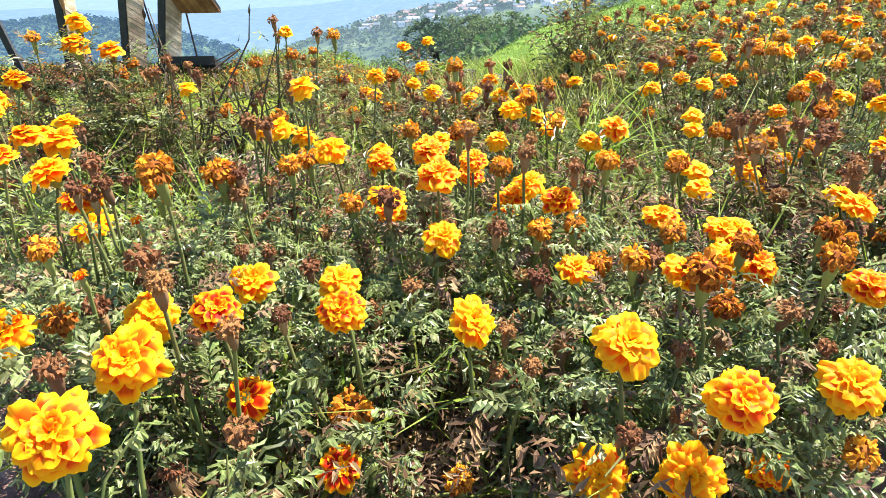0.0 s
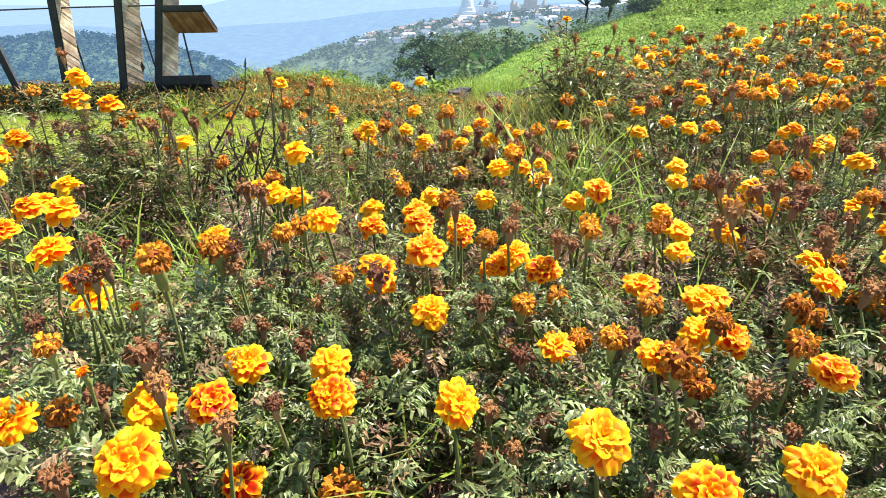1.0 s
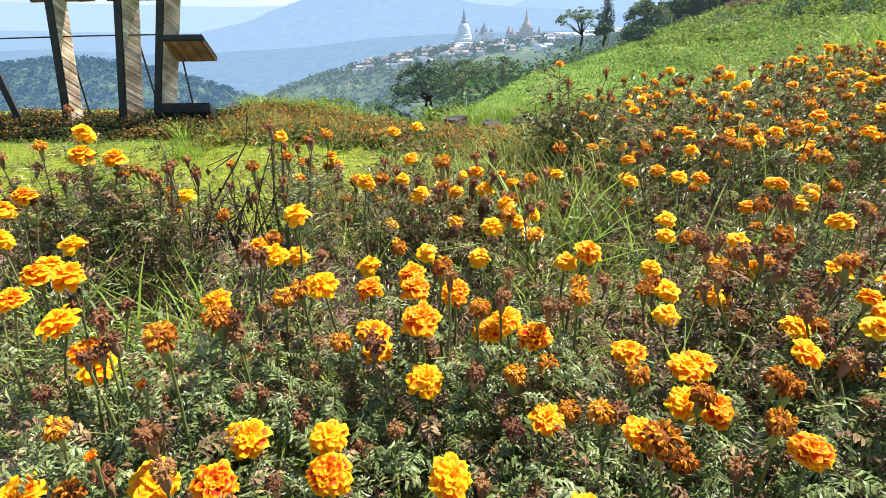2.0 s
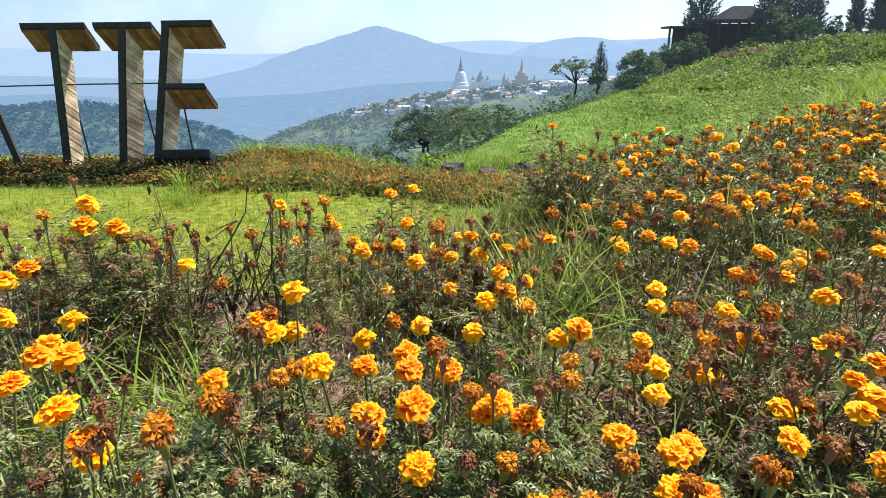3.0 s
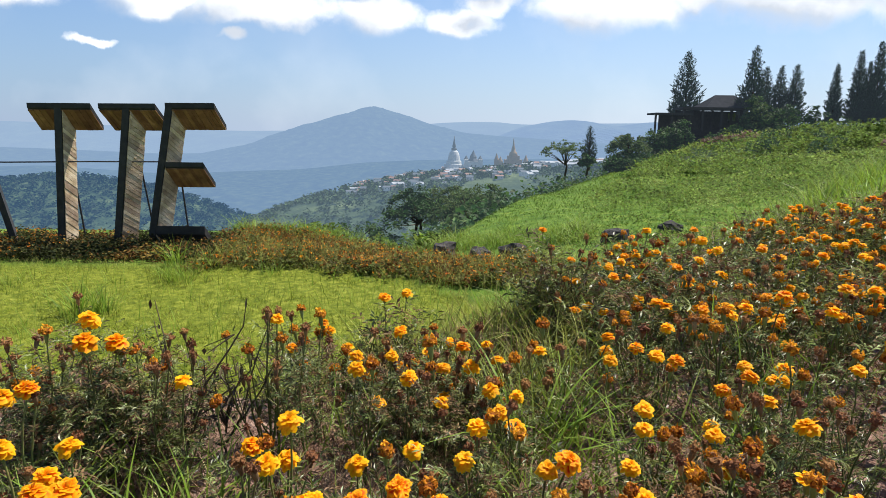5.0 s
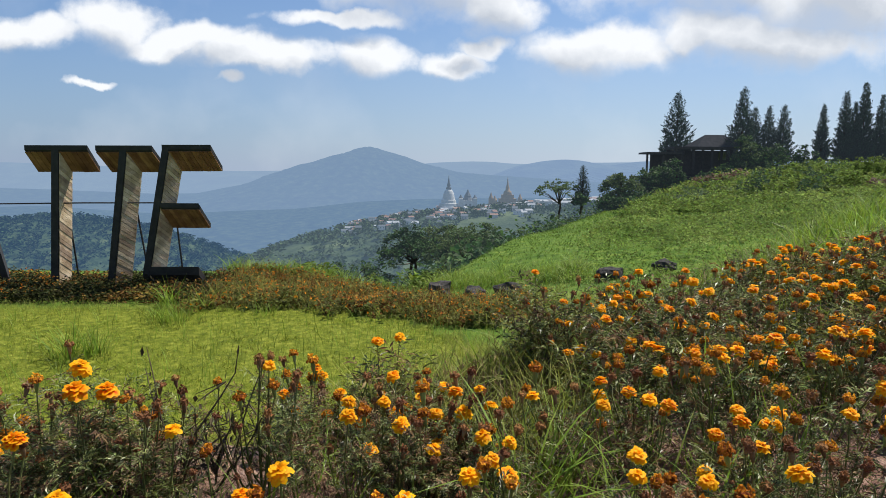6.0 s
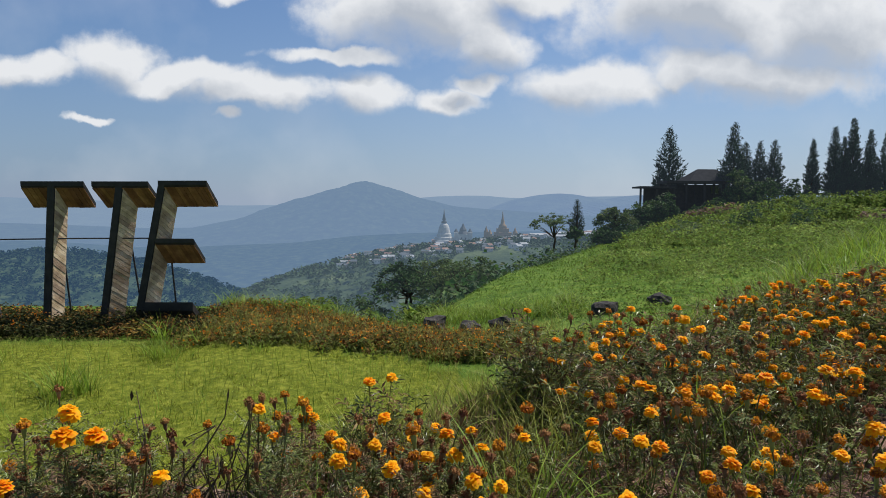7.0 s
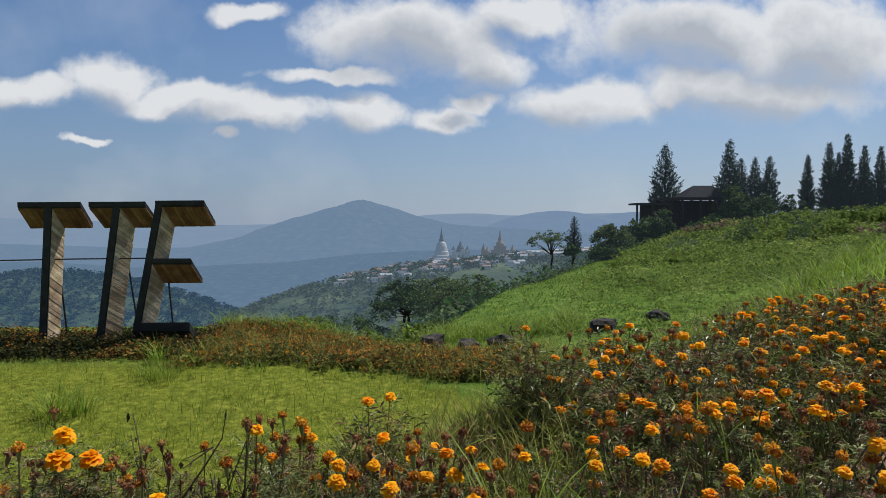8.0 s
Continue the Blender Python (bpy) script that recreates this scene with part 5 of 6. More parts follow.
DRIED_RIGHT = [(0.28, 0.70, 0.26, 0.036, "f", 12), (0.23, 0.61, 0.27, 0.03, "d", 12), (0.21, 0.61, 0.27, 0.036, "f", 12), (0.11, 0.61, 0.25, 0.03, "d", 12), (0.15, 0.62, 0.26, 0.044, "o", 12), (0.18, 0.64, 0.25, 0.034, "f", 12), (-0.39, 0.69, 0.36, 0.028, "d", 12), (-0.37, 0.67, 0.34, 0.028, "d", 12), (-0.30, 0.59, 0.33, 0.02, "b", 12),
               (0.44, 0.66, 0.28, 0.036, "f", 12), (0.48, 0.95, 0.26, 0.046, "o", 12), (0.39, 0.90, 0.25, 0.046, "o", 12), (0.37, 0.96, 0.26, 0.034, "f", 12), (-0.03, 0.65, 0.22, 0.026, "d", 12), (0.07, 0.55, 0.22, 0.024, "d", 12)]


def plant_up(blooms, seed):
    """Gathers blooms that stand close together into plants."""
    left = list(blooms)
    feet = []
    k = 0
    while left:
        x0, y0 = left[0][0], left[0][1]
        mine = [b for b in left if math.hypot(b[0] - x0, b[1] - y0) < 0.125][:6]
        left = [b for b in left if b not in mine]
        fx, fy = sum(b[0] for b in mine) / len(mine), sum(b[1] for b in mine) / len(mine)
        gz_ = float(ground(fx, fy))
        r_ = np.random.default_rng(seed * 100 + k)
        hs = [(b[0] - fx, b[1] - fy, b[2] - gz_, b[3], b[4], b[5], -1.57 + r_.uniform(-.6, .6)) for b in mine]
        low = min(h[2] for h in hs)
        for _ in range(int(r_.integers(1, 3))):
            hs.append((r_.uniform(-.1, .1), r_.uniform(-.1, .1), max(.06, low * r_.uniform(.55, .85)), r_.uniform(.02, .03), "d", 10, r_.uniform(0, 6.28)))
        marigold(fx, fy, hs, seed * 100 + k, leaves=(105 if fy < .8 else 64 if fy < 1.3 else 320 if fx < -.66 else 80 if fy < 2.1 and fx < .2 else 95) + int(60 * max(0, max(h[2] for h in hs) - .3) / .1 * (fy > 1.2 and fx > -.3)), old=.16 if fy < .8 else .3, reach=.17 if fx < -.66 and fy > 1.2 else .13 if fy < .8 else .11)
        feet.append((fx, fy))
        k += 1
    return feet


ALL_BLOOMS = (FRONT_LEFT, FRONT_MID, FRONT_RIGHT, SECOND, MIDDLE, LEFT, EDGE_LEFT, EDGE_MID, RIGHT_NEAR, RIGHT_FAR, RIGHT_CREST, EXTRA_MID, EXTRA_RIGHT, EXTRA_LEFT, DRIED_MID, DRIED_RIGHT)
for blooms in ALL_BLOOMS:
    for b in blooms:
        if b[1] < 1.3 and b[4] in "yor":
            OPEN_FACES.append((np.array(b[:3]), np.array((0, -math.sin(radians(b[5] + 12)), math.cos(radians(b[5] + 12)))), b[3]))
FEET = []
for i, blooms in enumerate(ALL_BLOOMS):
    FEET += plant_up(blooms, i + 1)


def wild_plant(x, y, seed, kinds="", old=0.22):
    """A plant as the bank's rank growth has them: few blooms, many dried heads."""
    r_ = np.random.default_rng(seed)
    hs = []
    for i in range(int(r_.integers(3, 7) if y < 2.1 else r_.integers(6, 11))):
        kind = (kinds or ("offdddod" if y < 2.1 else "oofdfodd"))[int(r_.integers(8))]
        a, rr = r_.uniform(0, 6.28), .13 * math.sqrt(r_.random())
        hs.append((rr * math.cos(a), rr * math.sin(a), r_.uniform(.16, .30), {"o": r_.uniform(.042, .056), "f": r_.uniform(.034, .046), "d": r_.uniform(.026, .038)}[kind], kind, r_.uniform(4, 25), r_.uniform(0, 6.28)))
    return marigold(x, y, hs, seed, leaves=110 if kinds else 66, label="rank marigold plant with orange blooms and dried heads" if old < .5 else "withered brown marigold plant with dried seed heads", old=old)


spots = []
for row in np.arange(0.62, 7.0, 0.185):
    for col in np.arange(-4.2, 7.5, 0.20):
        x, y = col + u(-.08, .08), row + u(-.08, .08)
        if y > float(crest(x)) + 0.45 or x > .5 and y > 3.1 + .38 * x or abs(x - 0.1) > 0.78 * y + 0.35:
            continue
        if min(math.hypot(x - a, y - b) for a, b in FEET) < 0.13:
            continue
        if x < -0.42 and y > 1.4 or y > 1.95 and x < .27 * y + .06 * math.sin(9 * y):
            continue
        bare = math.exp(-((x + .30) ** 2 + (y - 1.27) ** 2) / .06) + math.exp(-((x + .52) ** 2 + (y - 1.05) ** 2) / .03) + math.exp(-((x - .3) ** 2 + (y - 1.5) ** 2) / .05) + math.exp(-((x + .05) ** 2 + (y - 1.3) ** 2) / .03) + math.exp(-((x - .75) ** 2 + (y - .95) ** 2) / .015)
        if u(0, 1) < 0.10 + 0.8 * bare + (0.25 if x < -0.2 else 0):
            continue
        spots.append((x, y))
        if x > .42 and y < 1.8 and u(0, 1) < .4:
            spots.append((x + u(.06, .12), y + u(.06, .12)))
moulds = {True: [], False: []}
for i, (x, y) in enumerate(spots):
    mine = moulds[y > 2.1]
    if len(mine) < 18:
        mine.append(wild_plant(x, y, 500 + i))
    else:
        s = u(0.85, 1.15)
        c = copy_thing(mine[int(rng.integers(len(mine)))], pose(x, y, float(ground(x, y)), u(-5, 5), u(-5, 5), u(0, 360)))
        c.scale = (s, s, s)
for i in range(7):
    x, y = u(.48, 1.1), u(.70, 1.25)
    if x < .8 * y + .2 and min(math.hypot(x - a, y - b) for a, b in FEET) > .1:
        wild_plant(x, y, 1900 + i, "ddofdofo")
for i in range(20):
    x, y = u(-.46, .26), u(1.45, 2.02)
    if min(math.hypot(x - a, y - b) for a, b in FEET) > .08:
        wild_plant(x, y, 2300 + i, "ddfdfdod")
for i in range(9):
    x, y = u(-1.12, -.62), u(1.28, 1.7)
    wild_plant(x, y, 2600 + i, "ddfdddfd", .3)
for i in range(7):
    x, y = u(-.36, .05), u(1.5, 1.95)
    wild_plant(x, y, 2700 + i, "ddfdodfd", .45)
bush_heads = [(0.05 * math.cos(i * 2.4) * (1 + i % 3), 0.05 * math.sin(i * 2.4) * (1 + i % 3), .22 + .024 * i, .034, "ddfdbdfd"[i % 8], 8, i * 1.3) for i in range(9)]
marigold(.59, 2.66, bush_heads, 2400, leaves=60, label="tall bushy marigold gone to seed above the bank", old=.12, reach=.12)
for i in range(6):
    x, y = u(.55, 1.15), u(.82, 1.3)
    if x < .8 * y + .15 and min(math.hypot(x - a, y - b) for a, b in FEET) > .08:
        wild_plant(x, y, 2500 + i, "dddddddf", .85)


# ================= grass, weeds, litter =================
def blade_shape(bend, segs=4):
    V = []
    for i in range(segs + 1):
        t = i / segs
        w = 0.5 * (1 - t ** 1.6) + 0.02
        V += [(-w * 0.03, bend * t * t, t - 0.35 * bend * t * t), (w * 0.03, bend * t * t, t - 0.35 * bend * t * t)]
    F = [(2 * i, 2 * i + 1, 2 * i + 3, 2 * i + 2) for i in range(segs)]
    return np.array(V), np.array(F)


BLADE, BLADE_BENT, BLADE_SHORT = blade_shape(0.25, 3), blade_shape(0.85, 4), (np.array([(-.07, 0, 0), (.07, 0, 0), (.03, .25, .9), (-.02, .25, .9)]), np.array([(0, 1, 2, 3)]))


BLADE_WIDE = (np.array([(-.10, 0, 0), (.12, .02, 0), (.16, .35, .75), (-.10, .42, .70)]), np.array([(0, 1, 2, 3)]))
STRAW = (np.array([(-.008, 0, 0), (.009, 0, .01), (.026, .10, .48), (.012, .10, .50), (-.006, .06, .98), (-.012, .06, 1)]), np.array([(0, 1, 2, 3), (3, 2, 4, 5)]))


def blades(X, Y, size, shape, lean=0.35, lift=0.0, thick=1.0):
    n = len(X)
    P = np.stack([X, Y, ground(X, Y) - 0.005 + lift], 1)
    s = np.stack([size * thick, size * thick, size], 1) if thick != 1.0 else size
    return strew(*shape, P, s, u(0, 6.28, n), u(-lean, lean, n), u(-lean, lean, n))


def stuff(name, label, category, parts_, mat):
    return thing(name, label, category, kind="stuff", me=leafy(name, parts_, mat))


# lawn on the terrace
n = 66000
Y = 6.2 + 7.0 * rng.random(n) ** 1.2
X = u(-0.80, 0.12, n) * Y
k = (Y < lawn_edge(X)) & (Y - crest(X) > 3.2)
stuff("lawn_grass", "short yellow-green mown lawn grass", "grass", [blades(X[k], Y[k], u(.022, .062, k.sum()) * (1 + .3 * waves(X[k], Y[k], 2.0, 1.0) + .45 * waves(X[k], Y[k], 7.0, 2.0)), BLADE_SHORT, 1.0)], M_LAWN)
n = 800
Y = u(6.6, 12.6, n)
X = u(-.7, 0.05, n) * Y
k = Y < lawn_edge(X)
stuff("lawn_stalks", "thin green seed stalks standing out of the lawn", "grass", [blades(X[k], Y[k], u(.2, .6, k.sum()), BLADE_BENT, 0.2, thick=0.6)], M_GRASS)


def grass_tuft(x, y, count, h, spread, label, bent=0.6, mat=M_GRASS, thick=1.0):
    m = int(count * bent)
    P1 = np.stack([rng.normal(0, spread, count), rng.normal(0, spread, count), np.full(count, -0.01)], 1)
    size = u(.55, 1.1, count) * h
    out = np.arctan2(-P1[:, 0], P1[:, 1]) + rng.normal(0, .5, count)
    s3 = np.stack([size * thick, size, size], 1)
    a = strew(*BLADE_BENT, P1[:m], s3[:m], out[:m], u(-.25, .15, m), u(-.2, .2, m))
    b = strew(*BLADE, P1[m:], s3[m:], out[m:], u(-.4, .1, count - m), u(-.2, .2, count - m))
    ob = thing("grass_tuft", label, "grass", group="grass tufts", m=pose(x, y, float(ground(x, y))))
    put("foliage", leafy("foliage", [a, b], mat), ob)
    return ob


for x, y, c, h, s in ((-5.35, 13.3, 46, .8, .12), (-4.6, 13.2, 50, .6, .14), (-4.75, 12.0, 130, .5, .2), (-5.2, 12.3, 60, .4, .1), (-5.5, 9.7, 60, .75, .12), (-5.2, 9.9, 60, .6, .1), (-3.1, 12.4, 40, .4, .1), (-7.8, 11.5, 40, .35, .12)):
    grass_tuft(x, y, c, h, s, "arching green grass tuft on the lawn's rim")
for x, y, c, h, s in ((-.52, 1.04, 36, .34, .03), (-.42, 1.14, 22, .28, .03), (.31, 1.50, 34, .42, .03), (.22, 1.05, 20, .24, .02), (.52, 1.25, 18, .22, .03), (-.30, .95, 16, .2, .03), (.78, 1.35, 22, .26, .03), (.45, 1.75, 26, .34, .03), (-.98, 1.20, 24, .28, .03), (-.62, .98, 20, .26, .03), (.95, 1.05, 20, .16, .05), (.86, .72, 14, .13, .04), (.12, 1.75, 22, .3, .04)):
    grass_tuft(x, y, c, h, s, "long green weed grass among the marigolds", 0.7, thick=0.85)

# weed grass all over the bank
n = 6500
Y = .5 + 4.9 * rng.random(n)
X = u(-.75, .8, n) * Y
k = (Y < crest(X) + .5) & ~((X < -.42) & (Y > 1.45))
k &= waves(X, Y, 5.0, 2.0) > -.35
stuff("bank_grass", "sparse green weed grass between the flowers", "grass", [blades(X[k], Y[k], u(.06, .26, k.sum()) * (1 + .12 * Y[k]), BLADE_BENT, 0.5, thick=0.9)], M_GRASS)
n = 34000
Y = .3 + 3.4 * rng.random(n) ** 1.2
X = u(-.8, .85, n) * Y
k = (Y < crest(X) + .3) & ((X < .4) | (rng.random(n) < .2))
stuff("straw_litter", "dry tan straw and broken stalks on the soil", "litter", [blades(X[k], Y[k], u(.02, .11, k.sum()), STRAW, 1.5, 0.012)], M_TWIG)
n = 11500
Y = .55 + 2.4 * rng.random(n)
X = u(-.75, .8, n) * Y
k = (Y < crest(X) + .4) & ~((X < -.42) & (Y > 1.45)) & (waves(X, Y, 4.0, 1.0) > -.3) & ((X < .4) | (rng.random(n) < .5))
stuff("dry_stalks", "thin dry brown stalks standing among the plants", "stalks", [blades(X[k], Y[k], u(.05, .17, k.sum()), STRAW, 1.0)], M_TWIG)
n = 4200
Y = 2.2 + 3.6 * rng.random(n)
X = u(-.1, .85, n) * Y
k = (Y < crest(X) + .5) & (X > .1)
stuff("brown_stalks", "thicket of brown dried stalks up the bank", "stalks", [blades(X[k], Y[k], u(.10, .26, k.sum()), STRAW, 0.8)], M_TWIG)
n = 5200
Y = .35 + 2.9 * rng.random(n)
X = u(-.75, .8, n) * Y
k = (Y < crest(X) + .3) & ~((X < -.42) & (Y > 1.45))
m = int(k.sum())
k &= (((X + .15) / .5) ** 2 + ((Y - 1.3) / .3) ** 2 > 1) & ((X < .35) | (Y > 1.7))
m = int(k.sum())
stuff("dry_leaves", "curled dry brown leaves hanging low among the stems", "litter", [strew(*LEAVES[2], np.stack([X[k], Y[k], ground(X[k], Y[k]) + u(.0, .13, m)], 1), u(.025, .06, m), u(0, 6.28, m), u(-1.2, .6, m), u(-1, 1, m))], M_LEAF_OLD)

clod = (np.array([(1, 0, 0), (0, 1, 0), (-1, 0, 0), (0, -1, 0), (0, 0, .8), (0, 0, -.6)]), np.array([(0, 1, 4), (1, 2, 4), (2, 3, 4), (3, 0, 4), (1, 0, 5), (2, 1, 5), (3, 2, 5), (0, 3, 5)]))
n = 5200
Y = .25 + 3.4 * rng.random(n) ** 1.3
X = u(-.8, .85, n) * Y
k = Y < crest(X)
m = int(k.sum())
s3 = np.stack([u(.5, 1.4, m), u(.5, 1.4, m), u(.5, 1.2, m)], 1) * (0.003 + 0.011 * rng.random(m) ** 2.5)[:, None]
stuff("soil_clods", "crumbled red soil clods", "soil", [strew(*clod, np.stack([X[k], Y[k], ground(X[k], Y[k]) + .001], 1), s3, u(0, 6.28, m), u(-.6, .6, m), u(-.6, .6, m))], M_SOIL)


n = 90
X, Y = u(.58, 1.15, n), u(.82, 1.16, n)
stuff("dry_sticks", "pale dry sticks lying on the bare soil", "litter", [blades(X, Y, u(.08, .26, n), STRAW, 1.5, 0.02, thick=1.3)], M_TWIG)

# dead branching plants
def dead_plant(x, y, h, w, seed, label):
    r_ = np.random.default_rng(seed)
    ob = thing("dead_plant", label, "dry plant", group="withered plants", m=pose(x, y, float(ground(x, y))))
    pile = Pile()
    ends = []
    for i in range(10):
        a, f = r_.uniform(0, 6.28), r_.uniform(.25, 1.0) ** 1.3
        e_ = np.array((w * .9 * r_.uniform(.1, 1) * math.cos(a), w * .75 * r_.uniform(.1, 1) * math.sin(a), h * f))
        b_ = np.array((0, 0, h * r_.uniform(0, .35)))
        mid = b_ * .45 + e_ * .55 + r_.normal(0, .022, 3) + np.array((e_[0], e_[1], 0)) * .12
        pile.add(*tube([b_, b_ * .55 + mid * .45 + r_.normal(0, .014, 3), mid, (mid + e_) / 2 + r_.normal(0, .016, 3), e_], [.0030, .0027, .0022, .0016, .0009], 4))
        ends.append((mid + e_) / 2)
        ends.append(e_)
        for _ in range(3):
            t_ = mid + r_.normal(0, .04, 3)
            pile.add(*tube([mid * .7 + e_ * .3, t_], [.002, .001], 4))
            ends.append(t_)
    put("stalk", pile.mesh("stalk", M_TWIG_DARK), ob)
    E_ = np.array(ends) + r_.normal(0, .006, (len(ends), 3))
    put("withered_foliage", leafy("withered_foliage", [strew(*QUAD, E_, r_.uniform(.4, 1, len(E_))[:, None] * np.array((.016, .040, .040)), r_.uniform(0, 6.28, len(E_)), r_.uniform(-1.4, -.2, len(E_)), r_.uniform(-1, 1, len(E_)))], M_LEAF_DEAD), ob)
    return ob


M_TWIG_DARK = material("dark_twig", [(0.05, 0.035, 0.022), (0.14, 0.10, 0.065)], scale=9, rough=0.9)
M_LEAF_DEAD = material("dead_leaf", [(0.03, 0.022, 0.012), (0.09, 0.065, 0.035)], scale=9, rough=0.85, through_light=0.15, island=0.5)
for x, y, h, w, sd in ((-.60, 1.52, .47, .26, 1), (-.51, 1.55, .40, .24, 2), (.59, 2.64, .42, .26, 3), (-.78, 1.5, .3, .3, 5)):
    dead_plant(x, y, h, w, sd, "dark withered plant with bare twigs")

# ---- flower bed behind the lawn, and under the letters ----
M_DOT = material("bed_bloom", [(0.55, 0.13, 0.004), (0.80, 0.30, 0.006)], scale=2, rough=0.7, through_light=0.3, island=0.4)
n = 5200
Y = u(11.5, 17.8, n)
X = u(-6.5, 2.4, n)
k = (Y > lawn_edge(X) - .1 + .45 * waves(X, Y, 1.7, 1.0) + rng.normal(0, .15, n)) & (X > -4.9 + .3 * waves(X, Y, 2.0, 3.0)) & (Y < 17.8 - 3.4 * step(-1.5, 0.3, X))
X, Y = X[k], Y[k]
under = len(X)
X2, Y2 = u(-13.5, -4.7, 2800), u(13.45, 16.2, 2800)
X, Y = np.concatenate([X, X2]), np.concatenate([Y, Y2])
hgt = u(.10, .28, len(X)) * (1 + .35 * waves(X, Y, 2.3, 5.0))
Z = ground(X, Y)
tone_ = waves(X, Y, 1.1, 2.0) + rng.normal(0, .5, len(X))
C = np.stack([X, Y, Z + hgt * .6], 1)
g = tone_ > -.5
far_ = np.arange(len(X)) < under
stuff("bed_foliage", "low olive-green marigold foliage in the far bed", "flower bed", [clump_leaves(C[g & far_], hgt[g & far_] * .55, 11, .085, 1.0)], M_BEDLEAF)
stuff("bed_foliage_dry", "rusty brown dried marigold foliage in the far bed", "flower bed", [clump_leaves(C[~g & far_], hgt[~g & far_] * .55, 11, .085, 1.0)], M_BEDRUST)
stuff("sign_bed_foliage", "low green planting under the letters, darkened for their shade", "flower bed", [clump_leaves(C[g & ~far_], hgt[g & ~far_] * .8, 12, .07, 1.0)], M_SIGNLEAF_SHADED)
stuff("sign_bed_foliage_dry", "rusty dried plants under the letters", "flower bed", [clump_leaves(C[~g & ~far_], hgt[~g & ~far_] * .8, 12, .07, 1.0)], M_BEDRUST)
m = rng.integers(len(X), size=2300)
m = m[(X[m] > -4.9) | (X[m] < -8.6) | (rng.random(2300) < .06)]
nd = len(m)
stuff("bed_blooms", "many small orange blooms over the far bed", "flowers", [clump_leaves(np.stack([X[m] + u(-.1, .1, nd), Y[m] + u(-.1, .1, nd), Z[m] + hgt[m] * u(.85, 1.25, nd)], 1), np.full(nd, .024), 4, .038, .6)], M_DOT)
n = 8500
Y = u(11.4, 17.0, n)
X = u(-4.8, 3.6, n)
k = (Y > lawn_edge(X) + .1) & (Y < 17 - 2.4 * step(-1.5, 0.3, X)) & (waves(X, Y, 1.3, 6.0) > -.5 + .35 * (X < -1))
stuff("bed_grass", "green grass grown through the far bed", "grass", [blades(X[k], Y[k], u(.2, .55, k.sum()), BLADE_BENT, 0.4, thick=0.8)], M_RIM)
n = 3800
Y = u(11.6, 17.0, n)
X = u(-5.0, 2.6, n)
k = (Y > lawn_edge(X) + .05) & (Y < 17 - 2.4 * step(-1.5, 0.3, X))
stuff("bed_stalks", "rusty dried flower stalks standing in the far bed", "stalks", [blades(X[k], Y[k], u(.2, .5, k.sum()), STRAW, 0.35, thick=1.6)], M_BEDRUST)
n = 2600
X = u(-9.5, 1.2, n)
Y = lawn_edge(X) + rng.normal(.05, .22, n) + .2 * waves(X, X, 1.9, 2.0)
stuff("lawn_rim_grass", "uncut grass where the lawn meets the beds", "grass", [blades(X, Y, u(.06, .24, n), BLADE_BENT, 0.5, thick=0.9)], M_RIM)
n = 5200
X = u(-5.5, 5.0, n)
Y = 17.0 + 2.0 * step(-2, .3, X) + u(0, 2.6, n) - 1.5 * step(2.5, 4, X)
stuff("terrace_grass", "tall rank grass along the terrace rim", "grass", [blades(X, Y, u(.3, .8, n) * (.75 + .35 * waves(X, Y, .9, 2.0)), BLADE_BENT, 0.35, thick=1.2)], M_GRASS)
for x, y, w, h in ((-1.6, 19.0, 1.6, .9), (-.4, 19.6, 1.3, .9), (-3.2, 18.6, 1.5, .7), (.3, 21.5, 1.4, .8), (-2.4, 20.0, 1.5, .8)):
    shrub(x, y, w, h, "leafy green weed shrub on the terrace rim", M_WEED, leaf=.12, clumps=30, per=30, group="weed shrubs")
shrub(-.15, 21.0, .7, .9, "bright yellow-green broad-leaved shrub", M_GRASS, leaf=.2, clumps=10, per=14, group="weed shrubs")

shrub(.22, 2.9, .18, .30, "pale yellow-green broad-leaved weed", M_GRASS, leaf=.06, clumps=10, per=12, group="weed shrubs")

# ---- bank's foot, meadow knoll and slope ----
n = 12000
Y = 2.9 + 10 * rng.random(n) ** 1.4
X = u(-.1, .75, n) * Y + u(-.6, .6, n)
k = ((Y > crest(X) + .35) | (X > .5) & (Y > 3.25 + .38 * X)) & ((X > .7) | (Y > 10.4) | (Y - crest(X) < 2.2))
n2 = 4200
Y2 = 1.9 + 2.0 * rng.random(n2)
X2 = u(-.10, .30, n2) * Y2
k2 = (waves(X2, Y2, 4.0, 3.0) > -.55) & (Y2 < crest(X2) + 1.0)
stuff("rim_grass", "yellow-green seeding grass along the bank's rim", "grass", [blades(X2[k2], Y2[k2], u(.10, .36, k2.sum()), BLADE_BENT, 0.45, thick=0.7)], M_RIM)
stuff("slope_weeds", "rank green grass down the bank's far side", "grass", [blades(X[k], Y[k], u(.10, .32, k.sum()), BLADE_BENT, 0.5, thick=0.9)], M_GRASS)
n = 60000
Y = 12 + 58 * rng.random(n) ** 1.5
X = knoll_edge(Y) - .6 + u(0, 1, n) * (.78 * Y - knoll_edge(Y) + 2)
k = Y > 17 - 5 * step(2.5, 5, X)
X, Y = X[k], Y[k]
stuff("meadow_grass", "bright green meadow grass on the knoll", "grass", [blades(X, Y, u(.04, .11, len(X)) * (.55 + Y / 45), BLADE_WIDE, 1.0)], M_LAWN_RANK)
n = 13500
Y = 15 + 59 * rng.random(n)
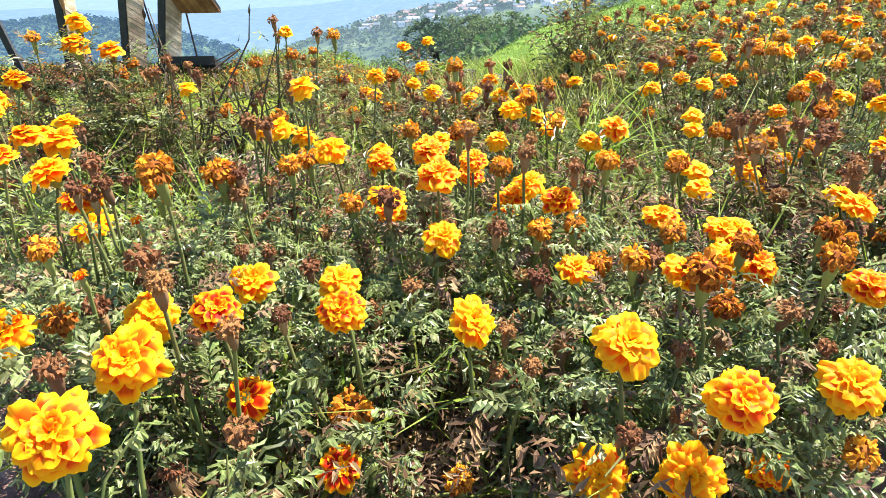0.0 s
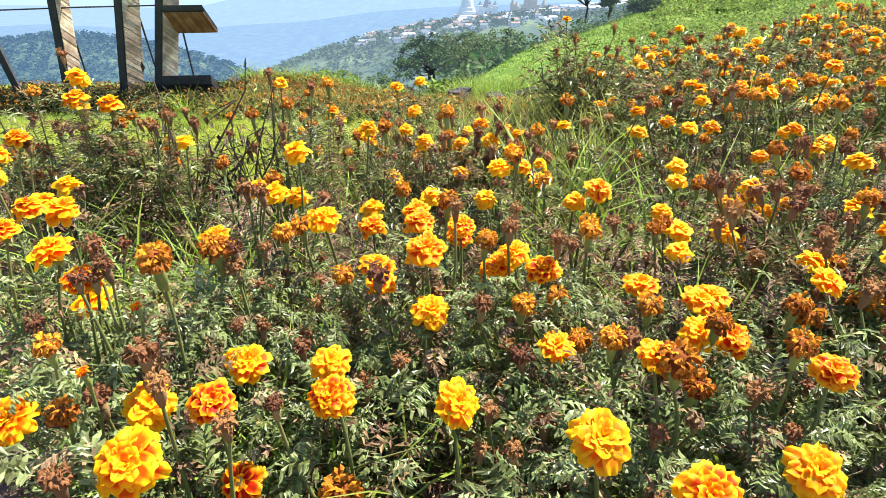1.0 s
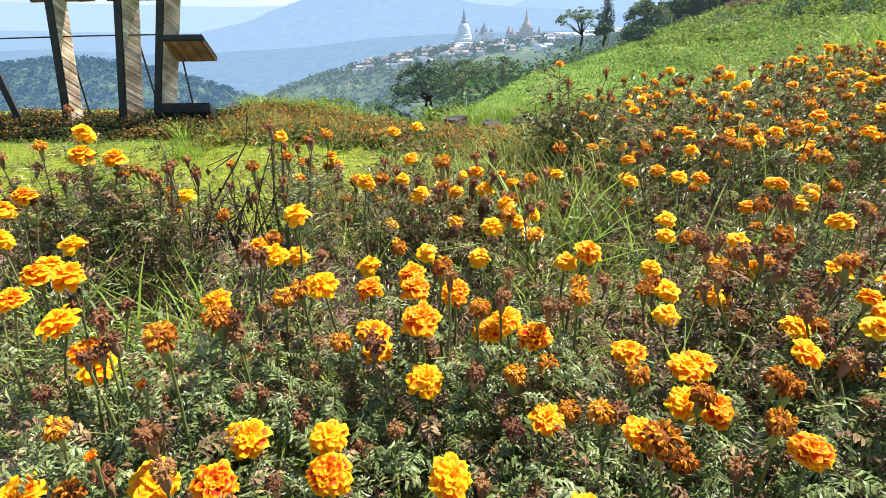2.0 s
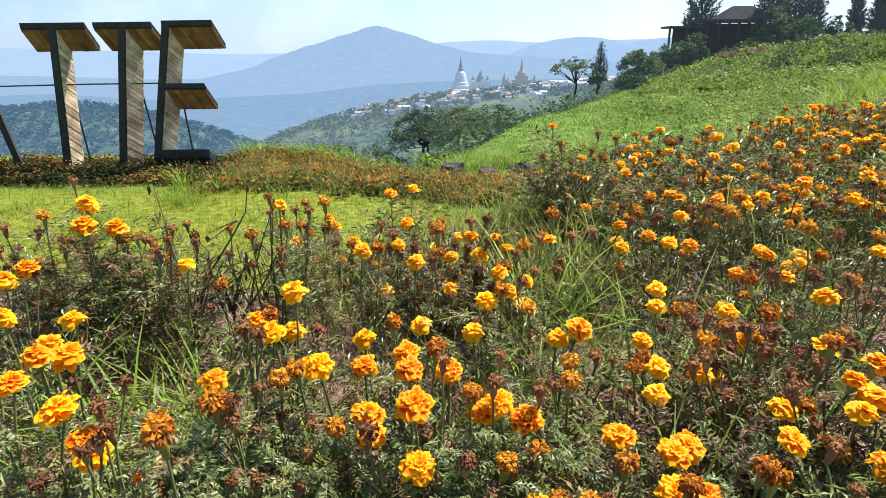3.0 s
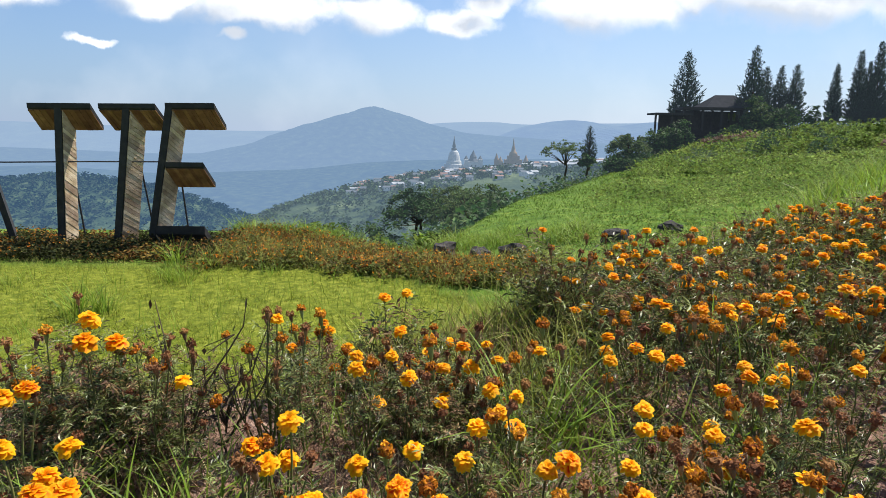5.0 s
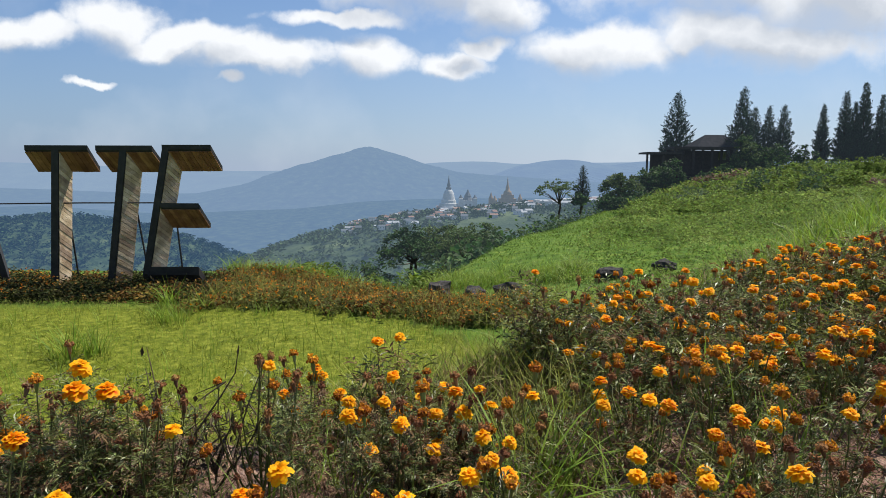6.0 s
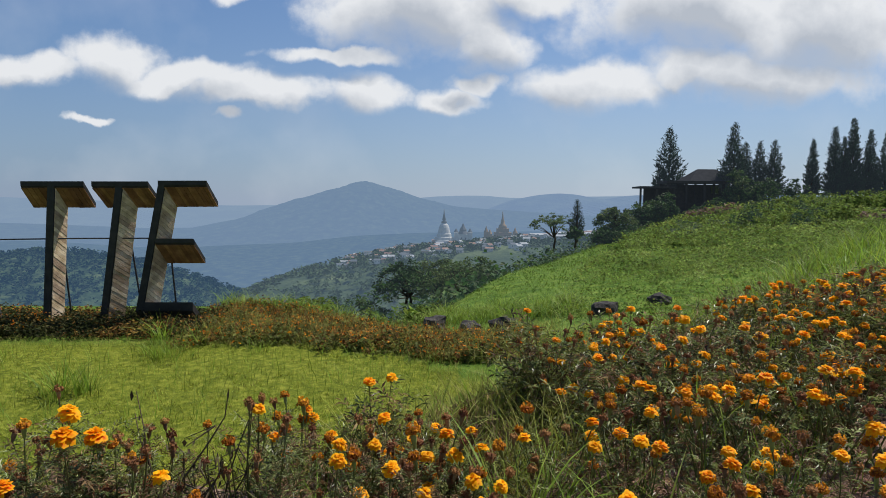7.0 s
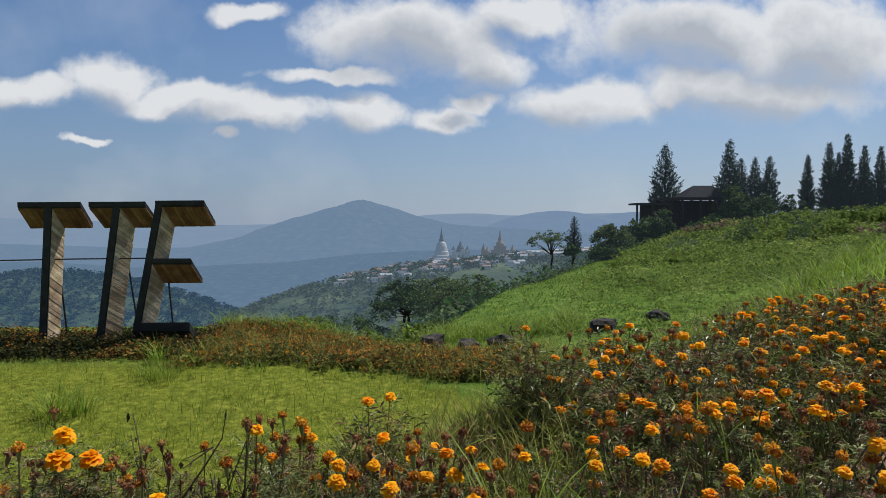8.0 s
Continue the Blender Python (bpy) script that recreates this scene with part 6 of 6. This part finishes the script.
X = knoll_edge(Y) + 4 + u(0, 1, n) * (.8 * Y - knoll_edge(Y) - 2)
rank = .8 * waves(X, Y, .25, 4.0) + (X - knoll_edge(Y)) * .04 + (Y - 43) * .03
k = (rank + rng.normal(0, .7, n) > .0) & (X > 3)
X, Y, rank = X[k], Y[k], rank[k]
sz = u(.16, .62, len(X)) * (.6 + Y / 60) * (.75 + .4 * np.clip(rank, 0, 1) + .5 * waves(X, Y, .9, 1.5))
stuff("slope_weed_clumps", "leafy green weeds matted over the slope", "weeds", [clump_leaves(np.stack([X, Y, ground(X, Y) + sz * .4], 1), sz, 11, .0042 * Y, .6)], M_WEED)
n = 300
Y = u(42, 72, n)
X = np.clip(knoll_edge(Y) + 6 + u(0, 1, n) * (.72 * Y - knoll_edge(Y)), 12, 45)
sz = u(.35, 1.1, n)
stuff("slope_weed_mounds", "mounds of creeping green weeds draped down the slope", "weeds", [clump_leaves(np.stack([X, Y, ground(X, Y) + sz * .35], 1), sz, 100, .0045 * Y, .8)], M_WEED)
n = 170
Y = u(50, 72, n)
X = np.clip(knoll_edge(Y) + 8 + u(0, 1, n) * (.68 * Y - knoll_edge(Y)), 16, 45)
sz = u(.3, .9, n)
stuff("slope_dark_scrub", "dark green scrub scattered over the upper slope", "scrub", [clump_leaves(np.stack([X, Y, ground(X, Y) + sz * .4], 1), sz, 70, .0042 * Y, .9)], M_ACACIA)
n = 1100
Y = u(4.6, 10, n)
X = Y * u(.62, .86, n)
k = Y > 3.5 + .38 * X
stuff("bright_grass", "tall bright grass over the crest of the bank", "grass", [blades(X[k], Y[k], u(.2, .5, k.sum()), BLADE_BENT, 0.4, thick=0.8)], M_GRASS)
n = 900
Y = u(24, 75, n)
X = knoll_edge(Y) - u(.5, 22, n)
sz = u(.5, 1.5, n) * (.6 + Y / 80)
stuff("hillside_scrub", "dense green scrub on the falling hillside", "scrub", [clump_leaves(np.stack([X, Y, ground(X, Y) + sz * .3], 1), sz, 22, .3, .8)], M_TREE)
